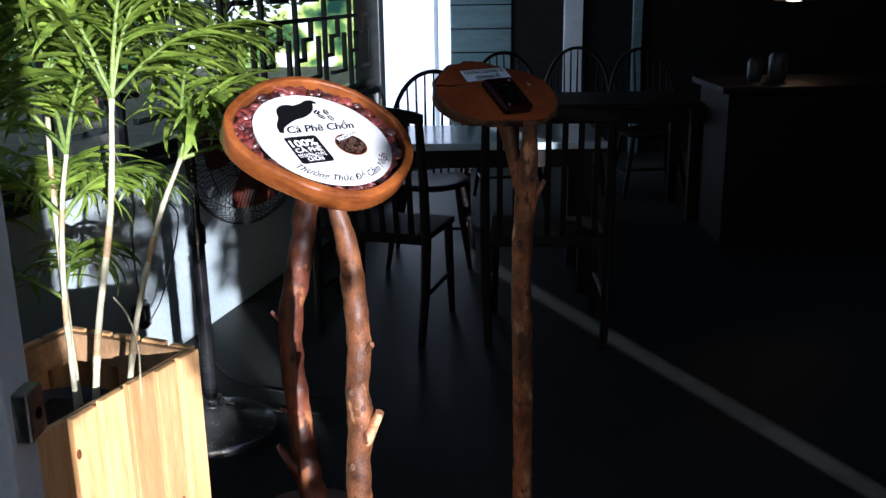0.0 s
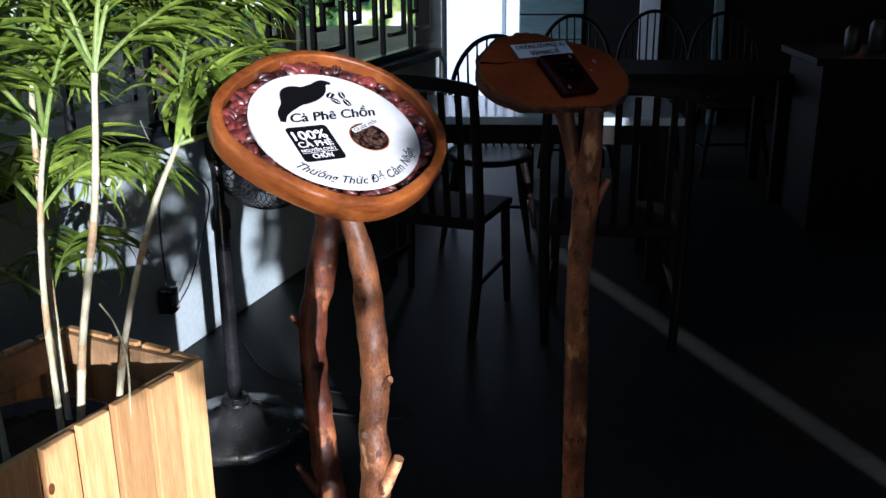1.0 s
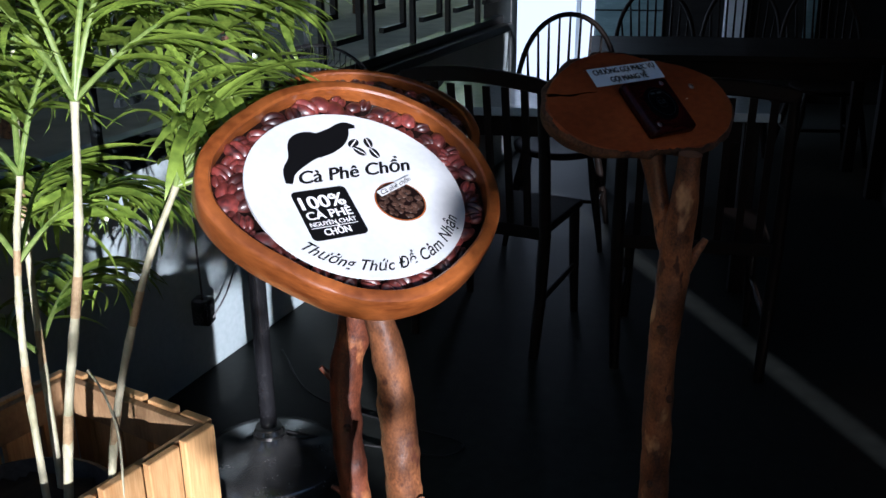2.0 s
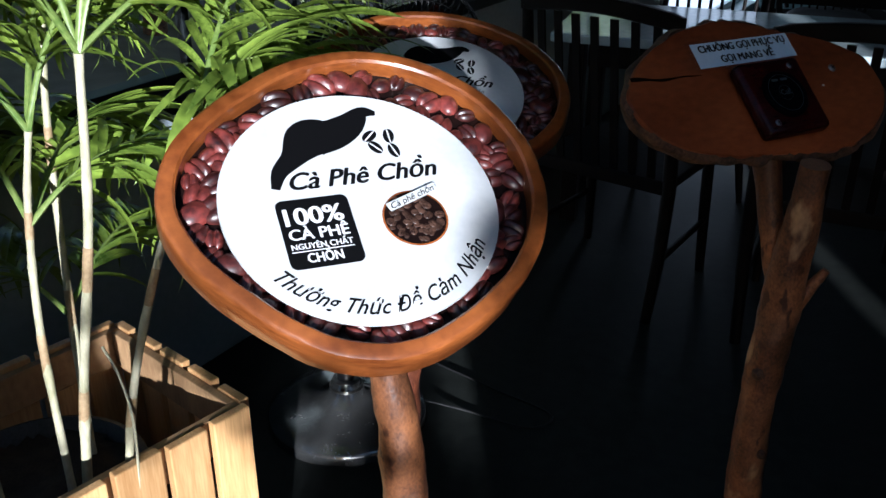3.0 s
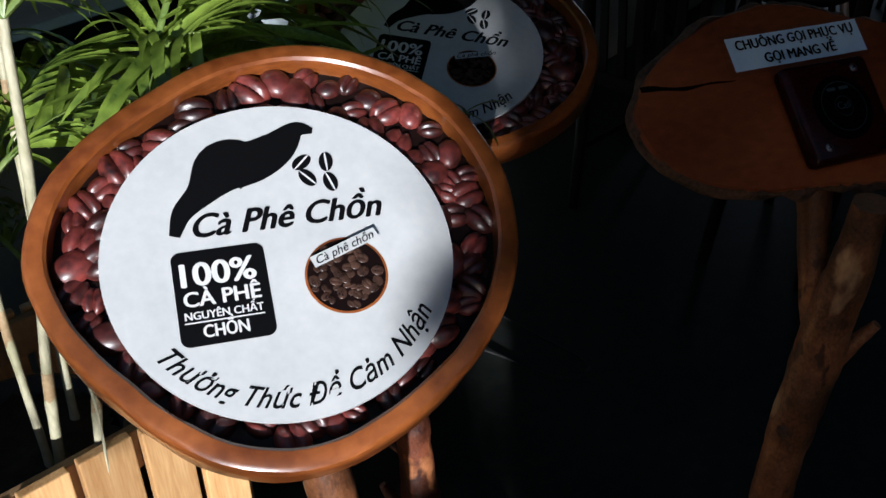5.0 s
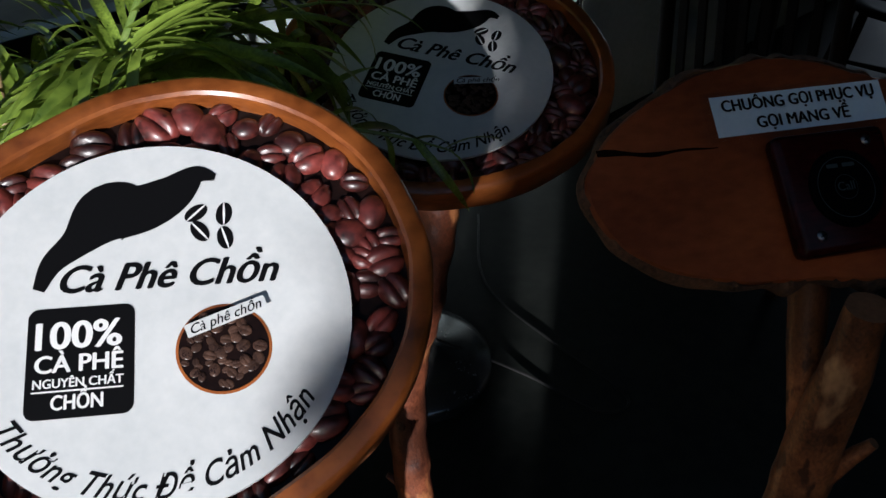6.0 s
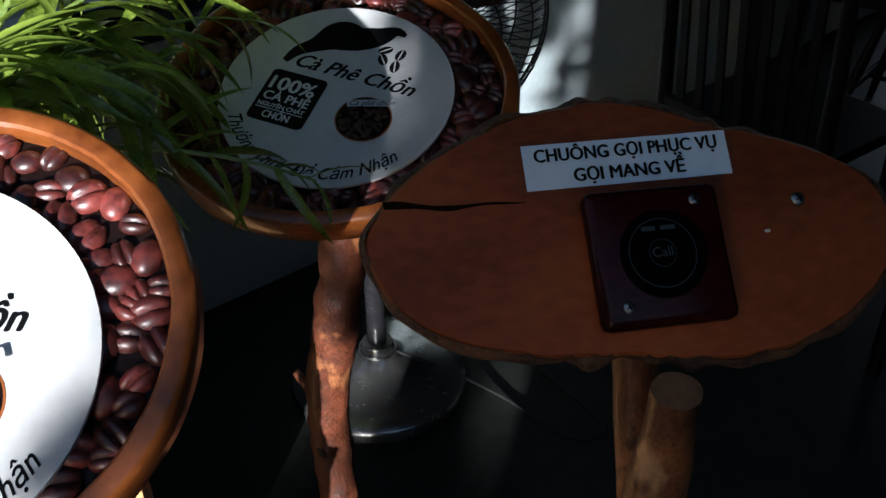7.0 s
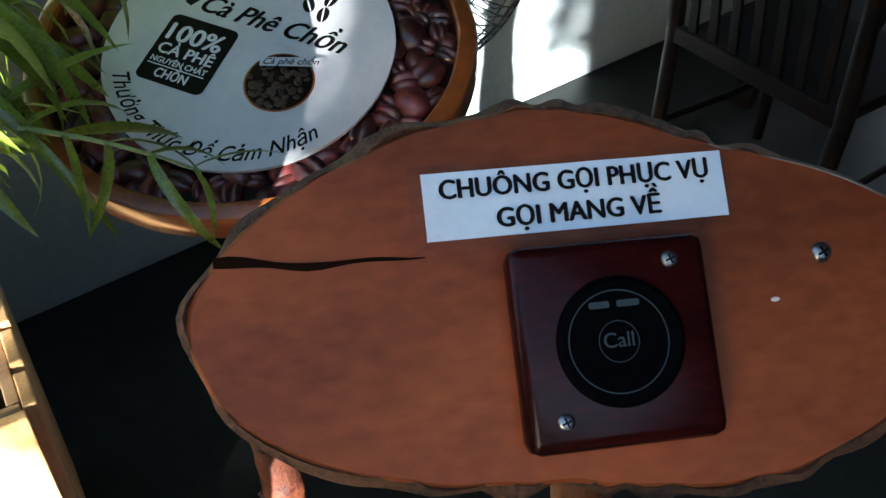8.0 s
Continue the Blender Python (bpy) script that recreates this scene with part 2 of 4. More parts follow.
def box(bm, lo, hi, bevel=0.0, m=None, mat=0):
    c = [(a + b) / 2 for a, b in zip(lo, hi)]
    s = [abs(b - a) for a, b in zip(lo, hi)]
    made = bmesh.ops.create_cube(bm, size=1.0, matrix=Matrix.Translation(c) @ Matrix.Diagonal((*s, 1)))["verts"]
    faces = list({f for v in made for f in v.link_faces})
    if bevel:
        edges = list({e for v in made for e in v.link_edges})
        r = bmesh.ops.bevel(bm, geom=edges, offset=bevel, segments=2, affect="EDGES", profile=0.5)
        faces = [f for f in r["faces"]] + [f for f in faces if f.is_valid]
        made = list({v for f in faces for v in f.verts})
    for f in faces:
        f.material_index = mat
    if m is not None:
        bmesh.ops.transform(bm, matrix=m, verts=made)
    return made


def tube(bm, pts, radii, sides=8, caps=True, wob=0.0, seed=0.0, mat=0, capmat=None):
    """A round bar along points, with a radius for each; wob roughens it."""
    pts = [Vector(p) for p in pts]
    rings = []
    ref = Vector((0, 0, 1)) if abs((pts[-1] - pts[0]).normalized().z) < 0.9 else Vector((1, 0, 0))
    for i, p in enumerate(pts):
        d = (pts[min(i + 1, len(pts) - 1)] - pts[max(i - 1, 0)]).normalized()
        a = d.cross(ref).normalized()
        b = d.cross(a)
        r = radii[i] if isinstance(radii, (list, tuple)) else radii
        ring = []
        for k in range(sides):
            w = 2 * math.pi * k / sides
            v = a * math.cos(w) + b * math.sin(w)
            q = r * (1 + wob * noise.noise((p + v * 0.03) * 22 + Vector((seed, 0, 0))) + 0.5 * wob * noise.noise((p + v * 0.03) * 60))
            ring.append(bm.verts.new(p + v * q))
        rings.append(ring)
    for r0, r1 in zip(rings, rings[1:]):
        for k in range(sides):
            f = bm.faces.new((r0[k], r0[(k + 1) % sides], r1[(k + 1) % sides], r1[k]))
            f.material_index = mat
    if caps:
        f = bm.faces.new(rings[0][::-1])
        f.material_index = mat if capmat is None else capmat
        f = bm.faces.new(rings[-1])
        f.material_index = mat if capmat is None else capmat


def smooth_path(pts, n):
    """A Catmull-Rom curve through the points, n steps a span."""
    p = [Vector(q) for q in pts]
    p = [p[0] * 2 - p[1]] + p + [p[-1] * 2 - p[-2]]
    out = []
    for i in range(1, len(p) - 2):
        for k in range(n):
            t = k / n
            a, b, c, d = p[i - 1], p[i], p[i + 1], p[i + 2]
            out.append(0.5 * (2 * b + (c - a) * t + (2 * a - 5 * b + 4 * c - d) * t * t + (3 * b - a - 3 * c + d) * t ** 3))
    out.append(p[-2])
    return out


def outline(coef, th):
    if isinstance(coef[0], tuple):
        a, b = coef[0]
        return a * b / math.hypot(b * math.cos(th), a * math.sin(th)) * outline(coef[1], th)
    r = coef[0]
    for k in range(1, (len(coef) + 1) // 2):
        r += coef[2 * k - 1] * math.cos(k * th) + coef[2 * k] * math.sin(k * th)
    return r


def shell(bm, shape, centre, steps, n=72, close_first=False, close_last=True, mats=None, rough=0.0):
    """Rings of one outline at (inset, height) steps, joined to a turned form."""
    rings = []
    for j, (inset, h) in enumerate(steps):
        ring = []
        for k in range(n):
            th = 2 * math.pi * k / n
            r = outline(shape, th) - inset
            w = rough * noise.noise(Vector((math.cos(th) * 6, math.sin(th) * 6, h * 40))) if rough else 0
            ring.append(bm.verts.new((centre[0] + (r + w) * math.cos(th), centre[1] + (r + w) * math.sin(th), h)))
        rings.append(ring)
    for j, (r0, r1) in enumerate(zip(rings, rings[1:])):
        for k in range(n):
            f = bm.faces.new((r0[k], r0[(k + 1) % n], r1[(k + 1) % n], r1[k]))
            f.material_index = mats[j] if mats else 0
    if close_first:
        bm.faces.new(rings[0][::-1]).material_index = mats[0] if mats else 0
    if close_last:
        bm.faces.new(rings[-1]).material_index = mats[-1] if mats else 0
    return rings


def flat_disc(bm, cx, cy, rx, ry, z, n=48, turn=0.0):
    ca, sa = math.cos(turn), math.sin(turn)
    vs = []
    for k in range(n):
        w = 2 * math.pi * k / n
        x, y = rx * math.cos(w), ry * math.sin(w)
        vs.append(bm.verts.new((cx + x * ca - y * sa, cy + x * sa + y * ca, z)))
    return bm.faces.new(vs)


def flat_round_rect(bm, cx, cy, w, h, r, z, n=6):
    vs = []
    for qx, qy, a0 in ((1, 1, 0), (-1, 1, 90), (-1, -1, 180), (1, -1, 270)):
        for k in range(n + 1):
            a = radians(a0 + 90 * k / n)
            vs.append(bm.verts.new((cx + qx * (w / 2 - r) + r * math.cos(a), cy + qy * (h / 2 - r) + r * math.sin(a), z)))
    return bm.faces.new(vs)


def flat_ring(bm, cx, cy, r0, r1, z, n=48):
    a = [bm.verts.new((cx + r0 * math.cos(2 * math.pi * k / n), cy + r0 * math.sin(2 * math.pi * k / n), z)) for k in range(n)]
    b = [bm.verts.new((cx + r1 * math.cos(2 * math.pi * k / n), cy + r1 * math.sin(2 * math.pi * k / n), z)) for k in range(n)]
    for k in range(n):
        bm.faces.new((a[k], b[k], b[(k + 1) % n], a[(k + 1) % n]))


def lettering(body, width, x, y, z, turn=0.0, bold=0.0, shear=0.0, height=None, arc=None, mat=None, swell=0.0, lead=0.0):
    """Flat letters of the built-in font, centred at x, y, of that width; arc bends them round (0, 0)."""
    cu = bpy.data.curves.new("lettering", "FONT")
    cu.body, cu.shear, cu.offset, cu.resolution_u = body, shear, swell, 4
    ob = new("lettering", cu)
    bpy.context.view_layer.update()
    me = bpy.data.meshes.new_from_object(ob.evaluated_get(bpy.context.evaluated_depsgraph_get()))
    bpy.data.objects.remove(ob)
    bpy.data.curves.remove(cu)
    co = np.zeros(len(me.vertices) * 3)
    me.vertices.foreach_get("co", co)
    co = co.reshape(-1, 3)
    lo, hi = co[:, 0].min(), co[:, 0].max()
    s = width / (hi - lo)
    sy = s if height is None else height / 0.7
    px, py = (co[:, 0] - (lo + hi) / 2) * s, co[:, 1] * sy
    if arc:
        th = px / arc + lead
        px, py = (arc - py) * np.sin(th), -(arc - py) * np.cos(th)
    else:
        c, q = math.cos(turn), math.sin(turn)
        px, py = x + px * c - py * q, y + px * q + py * c
    faces = [tuple(p.vertices) for p in me.polygons]
    verts, polys = [], []
    shifts = [(0, 0)] if not bold else [(-bold * s, 0), (bold * s, 0), (0, bold * sy * 0.5), (0, -bold * sy * 0.5)]
    for k, (dx, dy) in enumerate(shifts):
        at = len(verts)
        verts += [(a + dx, b + dy, z + 0.00003 * k) for a, b in zip(px, py)]
        polys += [tuple(at + q for q in f) for f in faces]
    out = bpy.data.meshes.new("lettering")
    out.from_pydata(verts, [], polys)
    out.materials.append(mat or INK)
    bpy.data.meshes.remove(me)
    return out


def facing(origin, u, v):
    """A pose whose x, y, z run along u, v and their normal."""
    u = Vector(u).normalized()
    n = u.cross(Vector(v)).normalized()
    v = n.cross(u)
    m = Matrix((u, v, n)).transposed().to_4x4()
    m.translation = origin
    return m


# ---- large structure ----
def wall_x(y):
    return -2.05 + 0.25 * y


ROOM_END, ROOM_RIGHT, ROOM_FRONT, CEILING = 8.4, 5.0, -0.8, 2.45
bm = bmesh.new()
bmesh.ops.create_grid(bm, x_segments=60, y_segments=60, size=60.0, matrix=Matrix.Translation((0, 4, -0.05)))
single("ground", bm, OUT_GROUND, "bare sandy garden ground round the cafe", kind="structure")
bm = bmesh.new()
box(bm, (-2.35, ROOM_FRONT - 1.0, -0.3), (ROOM_RIGHT + 0.2, ROOM_END + 0.3, 0.0), 0.004)
single("floor", bm, CONCRETE, "dark grey polished concrete floor", kind="structure")
# unseen ceiling; its front edge sets how much skylight comes in
bm = bmesh.new()
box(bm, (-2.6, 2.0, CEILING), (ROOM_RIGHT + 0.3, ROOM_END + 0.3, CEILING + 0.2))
single("ceiling", bm, CEIL, "unseen dark ceiling added to cut skylight in the room", kind="structure")

# left side: low plastered wall, lattice above, then a bright window
WALL_TURN = math.degrees(math.atan2(1.0, 0.25))
WALL = pose(wall_x(0), 0, 0, 0, 0, WALL_TURN)     # local x runs along the wall, y out of the room
K = math.hypot(1, 0.25)
SILL = 0.78
bm = bmesh.new()
box(bm, (ROOM_FRONT * K, 0, 0), (6.48 * K, 0.14, SILL), 0.006)
box(bm, (6.48 * K, 0, 0), (8.40 * K, 0.14, 0.14), 0.006)
single("wall_west", bm, WHITE_WALL, "pale blue-white plastered low wall with dappled sun", kind="structure", m=WALL)
bm = bmesh.new()
box(bm, (ROOM_FRONT * K, -0.03, SILL), (6.46 * K, 0.17, SILL + 0.045), 0.008)
single("sill", bm, LATTICE, "black painted ledge on the low wall", kind="structure", m=WALL)
bm = bmesh.new()
box(bm, (2.0 * K, 0, 2.2), (8.4 * K, 0.14, CEILING), 0.0)
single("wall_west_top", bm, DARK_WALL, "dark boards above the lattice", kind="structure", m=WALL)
bm = bmesh.new()
box(bm, (6.46 * K, -0.02, 0.0), (6.56 * K, 0.16, 2.2), 0.006)
single("post", bm, LATTICE, "black painted timber post beside the lattice", kind="structure", m=WALL)

# end wall; unseen right and front walls added to hold back light
bm = bmesh.new()
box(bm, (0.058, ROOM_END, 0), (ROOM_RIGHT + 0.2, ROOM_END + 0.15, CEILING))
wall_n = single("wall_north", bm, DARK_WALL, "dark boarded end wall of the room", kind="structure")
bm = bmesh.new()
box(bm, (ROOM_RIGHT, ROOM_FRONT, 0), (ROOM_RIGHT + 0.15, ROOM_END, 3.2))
single("wall_east", bm, DARK_WALL, "unseen dark side wall added to close off light", kind="structure")
# doorway edges and slit are set by where the sun should land
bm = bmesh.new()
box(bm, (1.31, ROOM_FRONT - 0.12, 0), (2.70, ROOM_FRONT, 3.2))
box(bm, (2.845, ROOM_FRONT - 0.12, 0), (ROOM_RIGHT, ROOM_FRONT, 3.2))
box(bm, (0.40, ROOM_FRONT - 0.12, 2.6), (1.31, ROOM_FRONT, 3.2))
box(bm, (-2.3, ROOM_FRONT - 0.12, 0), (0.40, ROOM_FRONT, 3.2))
single("wall_south", bm, DARK_WALL, "unseen dark front wall whose openings shape the sun", kind="structure")

# far window with a glowing sheet as the bright day behind it
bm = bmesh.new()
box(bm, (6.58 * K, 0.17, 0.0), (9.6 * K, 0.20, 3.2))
single("backdrop", bm, BRIGHT_OUT, "glowing white sheet as daylight outside the far window", kind="structure", m=WALL)
win = thing("window_1", WALL, "tall open window full of white daylight", "window", kind="structure")
for x0, x1, z0, z1 in ((6.56, 6.58, 0.14, 2.2), (8.375, 8.395, 0.14, 2.2), (6.58, 8.375, 0.14, 0.18), (6.58, 8.375, 2.16, 2.2)):
    bm = bmesh.new()
    box(bm, (x0 * K, 0.10, z0), (x1 * K, 0.135, z1), 0.004)
    part("window_frame", bm, JAMB_PAINT, win)

# self-lit sheet that stands in for the sunlit garden
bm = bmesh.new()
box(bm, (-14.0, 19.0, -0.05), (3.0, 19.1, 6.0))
single("backdrop_garden", bm, GARDEN_GLOW, "glowing sheet with blurred sunlit garden colours behind the lattice", kind="structure")

# boards and pilasters of the end wall
bm = bmesh.new()
for i in range(14):
    box(bm, (0.064, ROOM_END - 0.03, 0.1 + 0.2 * i), (0.58, ROOM_END - 0.004, 0.29 + 0.2 * i), 0.006)
part("boarding", bm, GREY_BOARD, wall_n, "blue-grey horizontal boards")
for x0, x1, paint in ((1.03, 1.19, JAMB_PAINT), (1.62, 1.70, GREY_BOARD)):
    bm = bmesh.new()
    box(bm, (x0, ROOM_END - 0.06, 0), (x1, ROOM_END - 0.004, CEILING - 0.01), 0.006)
    part("pilaster", bm, paint, wall_n, "narrow pale pilaster")


# lattice of black fretwork
lat = thing("window_2", WALL, "black fretwork lattice open to the garden", "lattice window", kind="structure")
Z0, Z1, CELL = SILL + 0.045, 2.2, 0.43
bar_meshes = {}


def fret_bar(x0, z0, x1, z1, w=0.024):
    lx, lz = abs(x1 - x0) + w, abs(z1 - z0) + w
    key = (round(lx, 3), round(lz, 3))
    if key not in bar_meshes:
        b = bmesh.new()
        box(b, (-lx / 2, -0.013, -lz / 2), (lx / 2, 0.013, lz / 2), 0.002)
        bar_meshes[key] = mesh_of("bar", b, LATTICE)
    part("bar", bar_meshes[key], LATTICE, lat, at=pose((x0 + x1) / 2, 0.06, (z0 + z1) / 2))


for z in (Z0 + 0.02, Z1 - 0.02):
    bm = bmesh.new()
    box(bm, (1.6 * K, 0.03, z - 0.02), (6.46 * K, 0.09, z + 0.02), 0.003)
    part("rail", bm, LATTICE, lat)
x = 3.2 * K
while x < 6.15 * K:
    z = Z0 + 0.03
    while z + CELL < Z1:
        c = CELL
        fret_bar(x, z, x, z + c)
        fret_bar(x, z + c, x + c, z + c)
        fret_bar(x + 0.25 * c, z + 0.25 * c, x + 0.75 * c, z + 0.25 * c)
        fret_bar(x + 0.75 * c, z + 0.25 * c, x + 0.75 * c, z + 0.75 * c)
        fret_bar(x + 0.25 * c, z + 0.75 * c, x + 0.5 * c, z + 0.75 * c)
        fret_bar(x + 0.25 * c, z + 0.5 * c, x + 0.25 * c, z + 0.75 * c)
        fret_bar(x, z + 0.5 * c, x + 0.25 * c, z + 0.5 * c)
        fret_bar(x + 0.5 * c, z + 0.75 * c, x + 0.5 * c, z + c)
        z += c
    x += CELL

# white jamb close to the camera's start, with its latch
jamb = thing("door_jamb", pose(-0.59, 1.25, 0), "white painted door jamb at the entrance", "door frame", kind="structure")
bm = bmesh.new()
box(bm, (-0.032, -0.04, 0), (0.030, 0.04, 2.2), 0.004)
part("jamb_post", bm, JAMB_PAINT, jamb)
bm = bmesh.new()
box(bm, (0.030, -0.025, 0.85), (0.055, 0.025, 0.925), 0.004)
latch = part("latch", bm, STEEL, jamb, "worn steel latch keeper")
bm = bmesh.new()
tube(bm, [(0.0555, 0, 0.887), (0.057, 0, 0.887)], 0.009, 16)
part("latch_hole", bm, INK, latch)


# ---- things: signs, bell slab, branches ----
SIGN_RIM = (0.1890, 0.0037, 0.0096, 0.0049, 0.0045, -0.0020, 0.0043, 0.0024, -0.0034, -0.0010, 0.0007)
SIGN_RIM_2 = (0.2070, -0.0040, 0.0, 0.0070, 0.0, 0.003, -0.002)


def bean_heap(inside, seed, size, count, z, squash=0.28):
    """Beans packed at random where inside() is true; each one a low dome with a crease."""
    rnd = random.Random(seed)
    b = bmesh.new()
    placed = []
    tries = 0
    while len(placed) < count and tries < 9000:
        tries += 1
        x, y = rnd.uniform(-0.23, 0.24), rnd.uniform(-0.2, 0.25)
        r = size * rnd.uniform(0.72, 1.35)
        if not inside(x, y, r) or any((x - p) ** 2 + (y - q) ** 2 < (0.61 * (r + s)) ** 2 for p, q, s in placed):
            continue
        placed.append((x, y, r))
        ang, h = rnd.uniform(0, 6.28), z + rnd.uniform(0, 0.2 * size)
        long, wide = r * 1.10, r * rnd.uniform(0.78, 0.98)
        crease = rnd.random() < 0.7
        grid = []
        for j in range(1, 7):
            e = j / 6 * math.pi / 2
            ring = []
            for k in range(18):
                w = 2 * math.pi * k / 18
                px, py = long * math.cos(w) * math.sin(e), wide * math.sin(w) * math.sin(e)
                hz = squash * r * math.cos(e)
                if crease:
                    hz -= 0.5 * squash * r * math.exp(-(py / (0.16 * r)) ** 2)
                ring.append(b.verts.new((x + px * math.cos(ang) - py * math.sin(ang), y + px * math.sin(ang) + py * math.cos(ang), max(h + hz, z - 0.001))))
            grid.append(ring)
        top = b.verts.new((x, y, h + squash * r - (0.5 * squash * r if crease else 0)))
        for k in range(18):
            b.faces.new((top, grid[0][k], grid[0][(k + 1) % 18]))
        for r0, r1 in zip(grid, grid[1:]):
            for k in range(18):
                b.faces.new((r0[k], r1[k], r1[(k + 1) % 18], r0[(k + 1) % 18]))
    return b


def sign(m, shape, centre, art_at, art_scale, seed, label):
    """A round wooden rim with a recessed printed sheet; z = 0 is the sheet."""
    ob = thing("menu_sign", m, label, "sign", group="round coffee signs")
    bm = bmesh.new()
    shell(bm, shape, centre, [(0.019, -0.010), (0.0185, 0.010), (0.016, 0.0125), (0.005, 0.0125), (0.0012, 0.010), (0.0, 0.006),
                              (0.0005, -0.022), (0.004, -0.028), (0.012, -0.030)], n=96, rough=0.0012)
    part("rim", bm, RIM, ob, "orange-brown varnished solid wood rim", smooth=40)
    bm = bmesh.new()
    shell(bm, shape, centre, [(0.0185, -0.0085)], n=96)
    part("backing_print", bm, PRINT_DARK, ob, "dark printed sheet behind the beans")
    ax, ay = art_at
    rw = 0.144 * art_scale

    def inside(x, y, r):
        d = math.hypot(x - centre[0], y - centre[1])
        th = math.atan2(y - centre[1], x - centre[0])
        return d + 0.6 * r < outline(shape, th) - 0.019 and math.hypot(x - ax, y - ay) > rw - 0.45 * r

    part("bean_print", bean_heap(inside, seed, 0.0140, 420, -0.0088, 0.66), BEAN, ob, "glossy dark red roasted coffee beans", smooth=60)
    art = Matrix.Translation((ax, ay, 0.003)) @ pose(0, 0, 0, 0, 0, -3.06 if seed == 1 else -15.5) @ Matrix.Scale(art_scale, 4)
    bm = bmesh.new()
    b0 = flat_disc(bm, 0, 0, 0.144, 0.144, 0.0048, 96)
    side = bmesh.ops.extrude_face_region(bm, geom=[b0])["geom"]
    bmesh.ops.translate(bm, vec=(0, 0, -0.004), verts=[v for v in side if isinstance(v, bmesh.types.BMVert)])
    bmesh.ops.recalc_face_normals(bm, faces=bm.faces)
    sheet = part("print_sheet", bm, PAPER, ob, "white circular printed sheet", at=art)
    # plain dark swoosh emblem with four bean marks
    bm = bmesh.new()
    spine = smooth_path([(-0.083, 0.0265, 0), (-0.0745, 0.047, 0), (-0.0570, 0.064, 0), (-0.0350, 0.0865, 0), (-0.0095, 0.0895, 0), (0.0120, 0.1000, 0), (0.0310, 0.1155, 0), (0.0455, 0.1130, 0)], 6)
    half = [p.x for p in smooth_path([Vector((w, 0, 0)) for w in (0.0045, 0.0085, 0.0130, 0.0255, 0.0205, 0.0165, 0.0085, 0.0030)], 6)]
    left, right = [], []
    for i, p in enumerate(spine):
        d = (spine[min(i + 1, len(spine) - 1)] - spine[max(i - 1, 0)]).normalized()
        w = half[i]
        nrm = Vector((-d.y, d.x, 0))
        left.append(bm.verts.new((*(p + nrm * w).xy, 0.0052 + 0.00001 * i)))
        right.append(bm.verts.new((*(p - nrm * w).xy, 0.0052 + 0.00001 * i)))
    for i in range(len(spine) - 1):
        bm.faces.new((right[i], right[i + 1], left[i + 1], left[i]))
    part("emblem", bm, INK, sheet, "plain black swoosh emblem")
    for x, y, a in ((0.0305, 0.0825, 0.6), (0.0516, 0.0805, 1.4), (0.0332, 0.0668, 2.1), (0.0520, 0.0602, 1.7)):
        bm = bmesh.new()
        flat_disc(bm, x, y, 0.0098, 0.0062, 0.0052, 20, a)
        mark = part("bean_mark", bm, INK, sheet)
        bm = bmesh.new()
        flat_disc(bm, x, y, 0.0098, 0.0009, 0.0055, 16, a + 0.15)
        part("bean_slit", bm, WHITE_INK, mark)
    part("lettering", lettering("Cà Phê Chồn", 0.158, 0.0116, 0.0225, 0.0052, radians(-0.5), bold=0.032, shear=0.36, height=0.0215), INK, sheet, "bold slanted black words Cà Phê Chồn")
    bm = bmesh.new()
    flat_round_rect(bm, -0.0515, -0.0297, 0.0745, 0.0825, 0.0075, 0.0052)
    badge = part("badge", bm, INK, sheet, "black rounded badge with white words")
    part("lettering", lettering("100%", 0.0585, -0.053, -0.0197, 0.0055, bold=0.03, height=0.0205, mat=WHITE_INK), WHITE_INK, badge)
    part("lettering", lettering("CÀ PHÊ", 0.0600, -0.0523, -0.0372, 0.0055, bold=0.03, height=0.0128, mat=WHITE_INK), WHITE_INK, badge)
    part("lettering", lettering("NGUYÊN CHẤT", 0.0615, -0.0525, -0.0484, 0.0055, bold=0.03, height=0.0066, mat=WHITE_INK), WHITE_INK, badge)
    bm = bmesh.new()
    flat_round_rect(bm, -0.0528, -0.0511, 0.0627, 0.0012, 0.0004, 0.0055, 1)
    part("rule", bm, WHITE_INK, badge)
    part("lettering", lettering("CHỒN", 0.035, -0.0529, -0.0645, 0.0055, bold=0.035, height=0.0105, mat=WHITE_INK), WHITE_INK, badge)
    # round picture of beans with its own strip
    bm = bmesh.new()
    flat_disc(bm, 0.0490, -0.0290, 0.0345, 0.0345, 0.0052, 48)
    dish = part("bean_picture", bm, RIM, sheet, "round picture of dark beans in a bowl")
    bm = bmesh.new()
    flat_disc(bm, 0.0490, -0.0290, 0.0325, 0.0325, 0.0055, 48)
    part("picture_ground", bm, PRINT_DARK, dish)
    small = bean_heap(lambda x, y, r: math.hypot(x - 0.0490, y + 0.0290) < 0.0325 - 0.8 * r, seed + 7, 0.0040, 90, 0.0056, 0.2)
    part("small_bean_print", small, BEAN_SMALL, dish, smooth=60)
    bm = bmesh.new()
    flat_round_rect(bm, 0, 0, 0.061, 0.0105, 0.001, 0)
    strip = part("strip", bm, PAPER, dish, at=pose(0.0515, -0.0060, 0.0098, 0, 0, 19))
    part("lettering", lettering("Cà phê chồn", 0.054, 0, -0.0035, 0.0004, bold=0.01, shear=0.35), INK, strip)
    part("lettering", lettering("Thưởng Thức Để Cảm Nhận", 0.262, 0, 0, 0.0052, swell=0.012, shear=0.42, height=0.0165, arc=0.133, lead=0.035), INK, sheet, "slanted black words curved along the lower edge")
    return ob


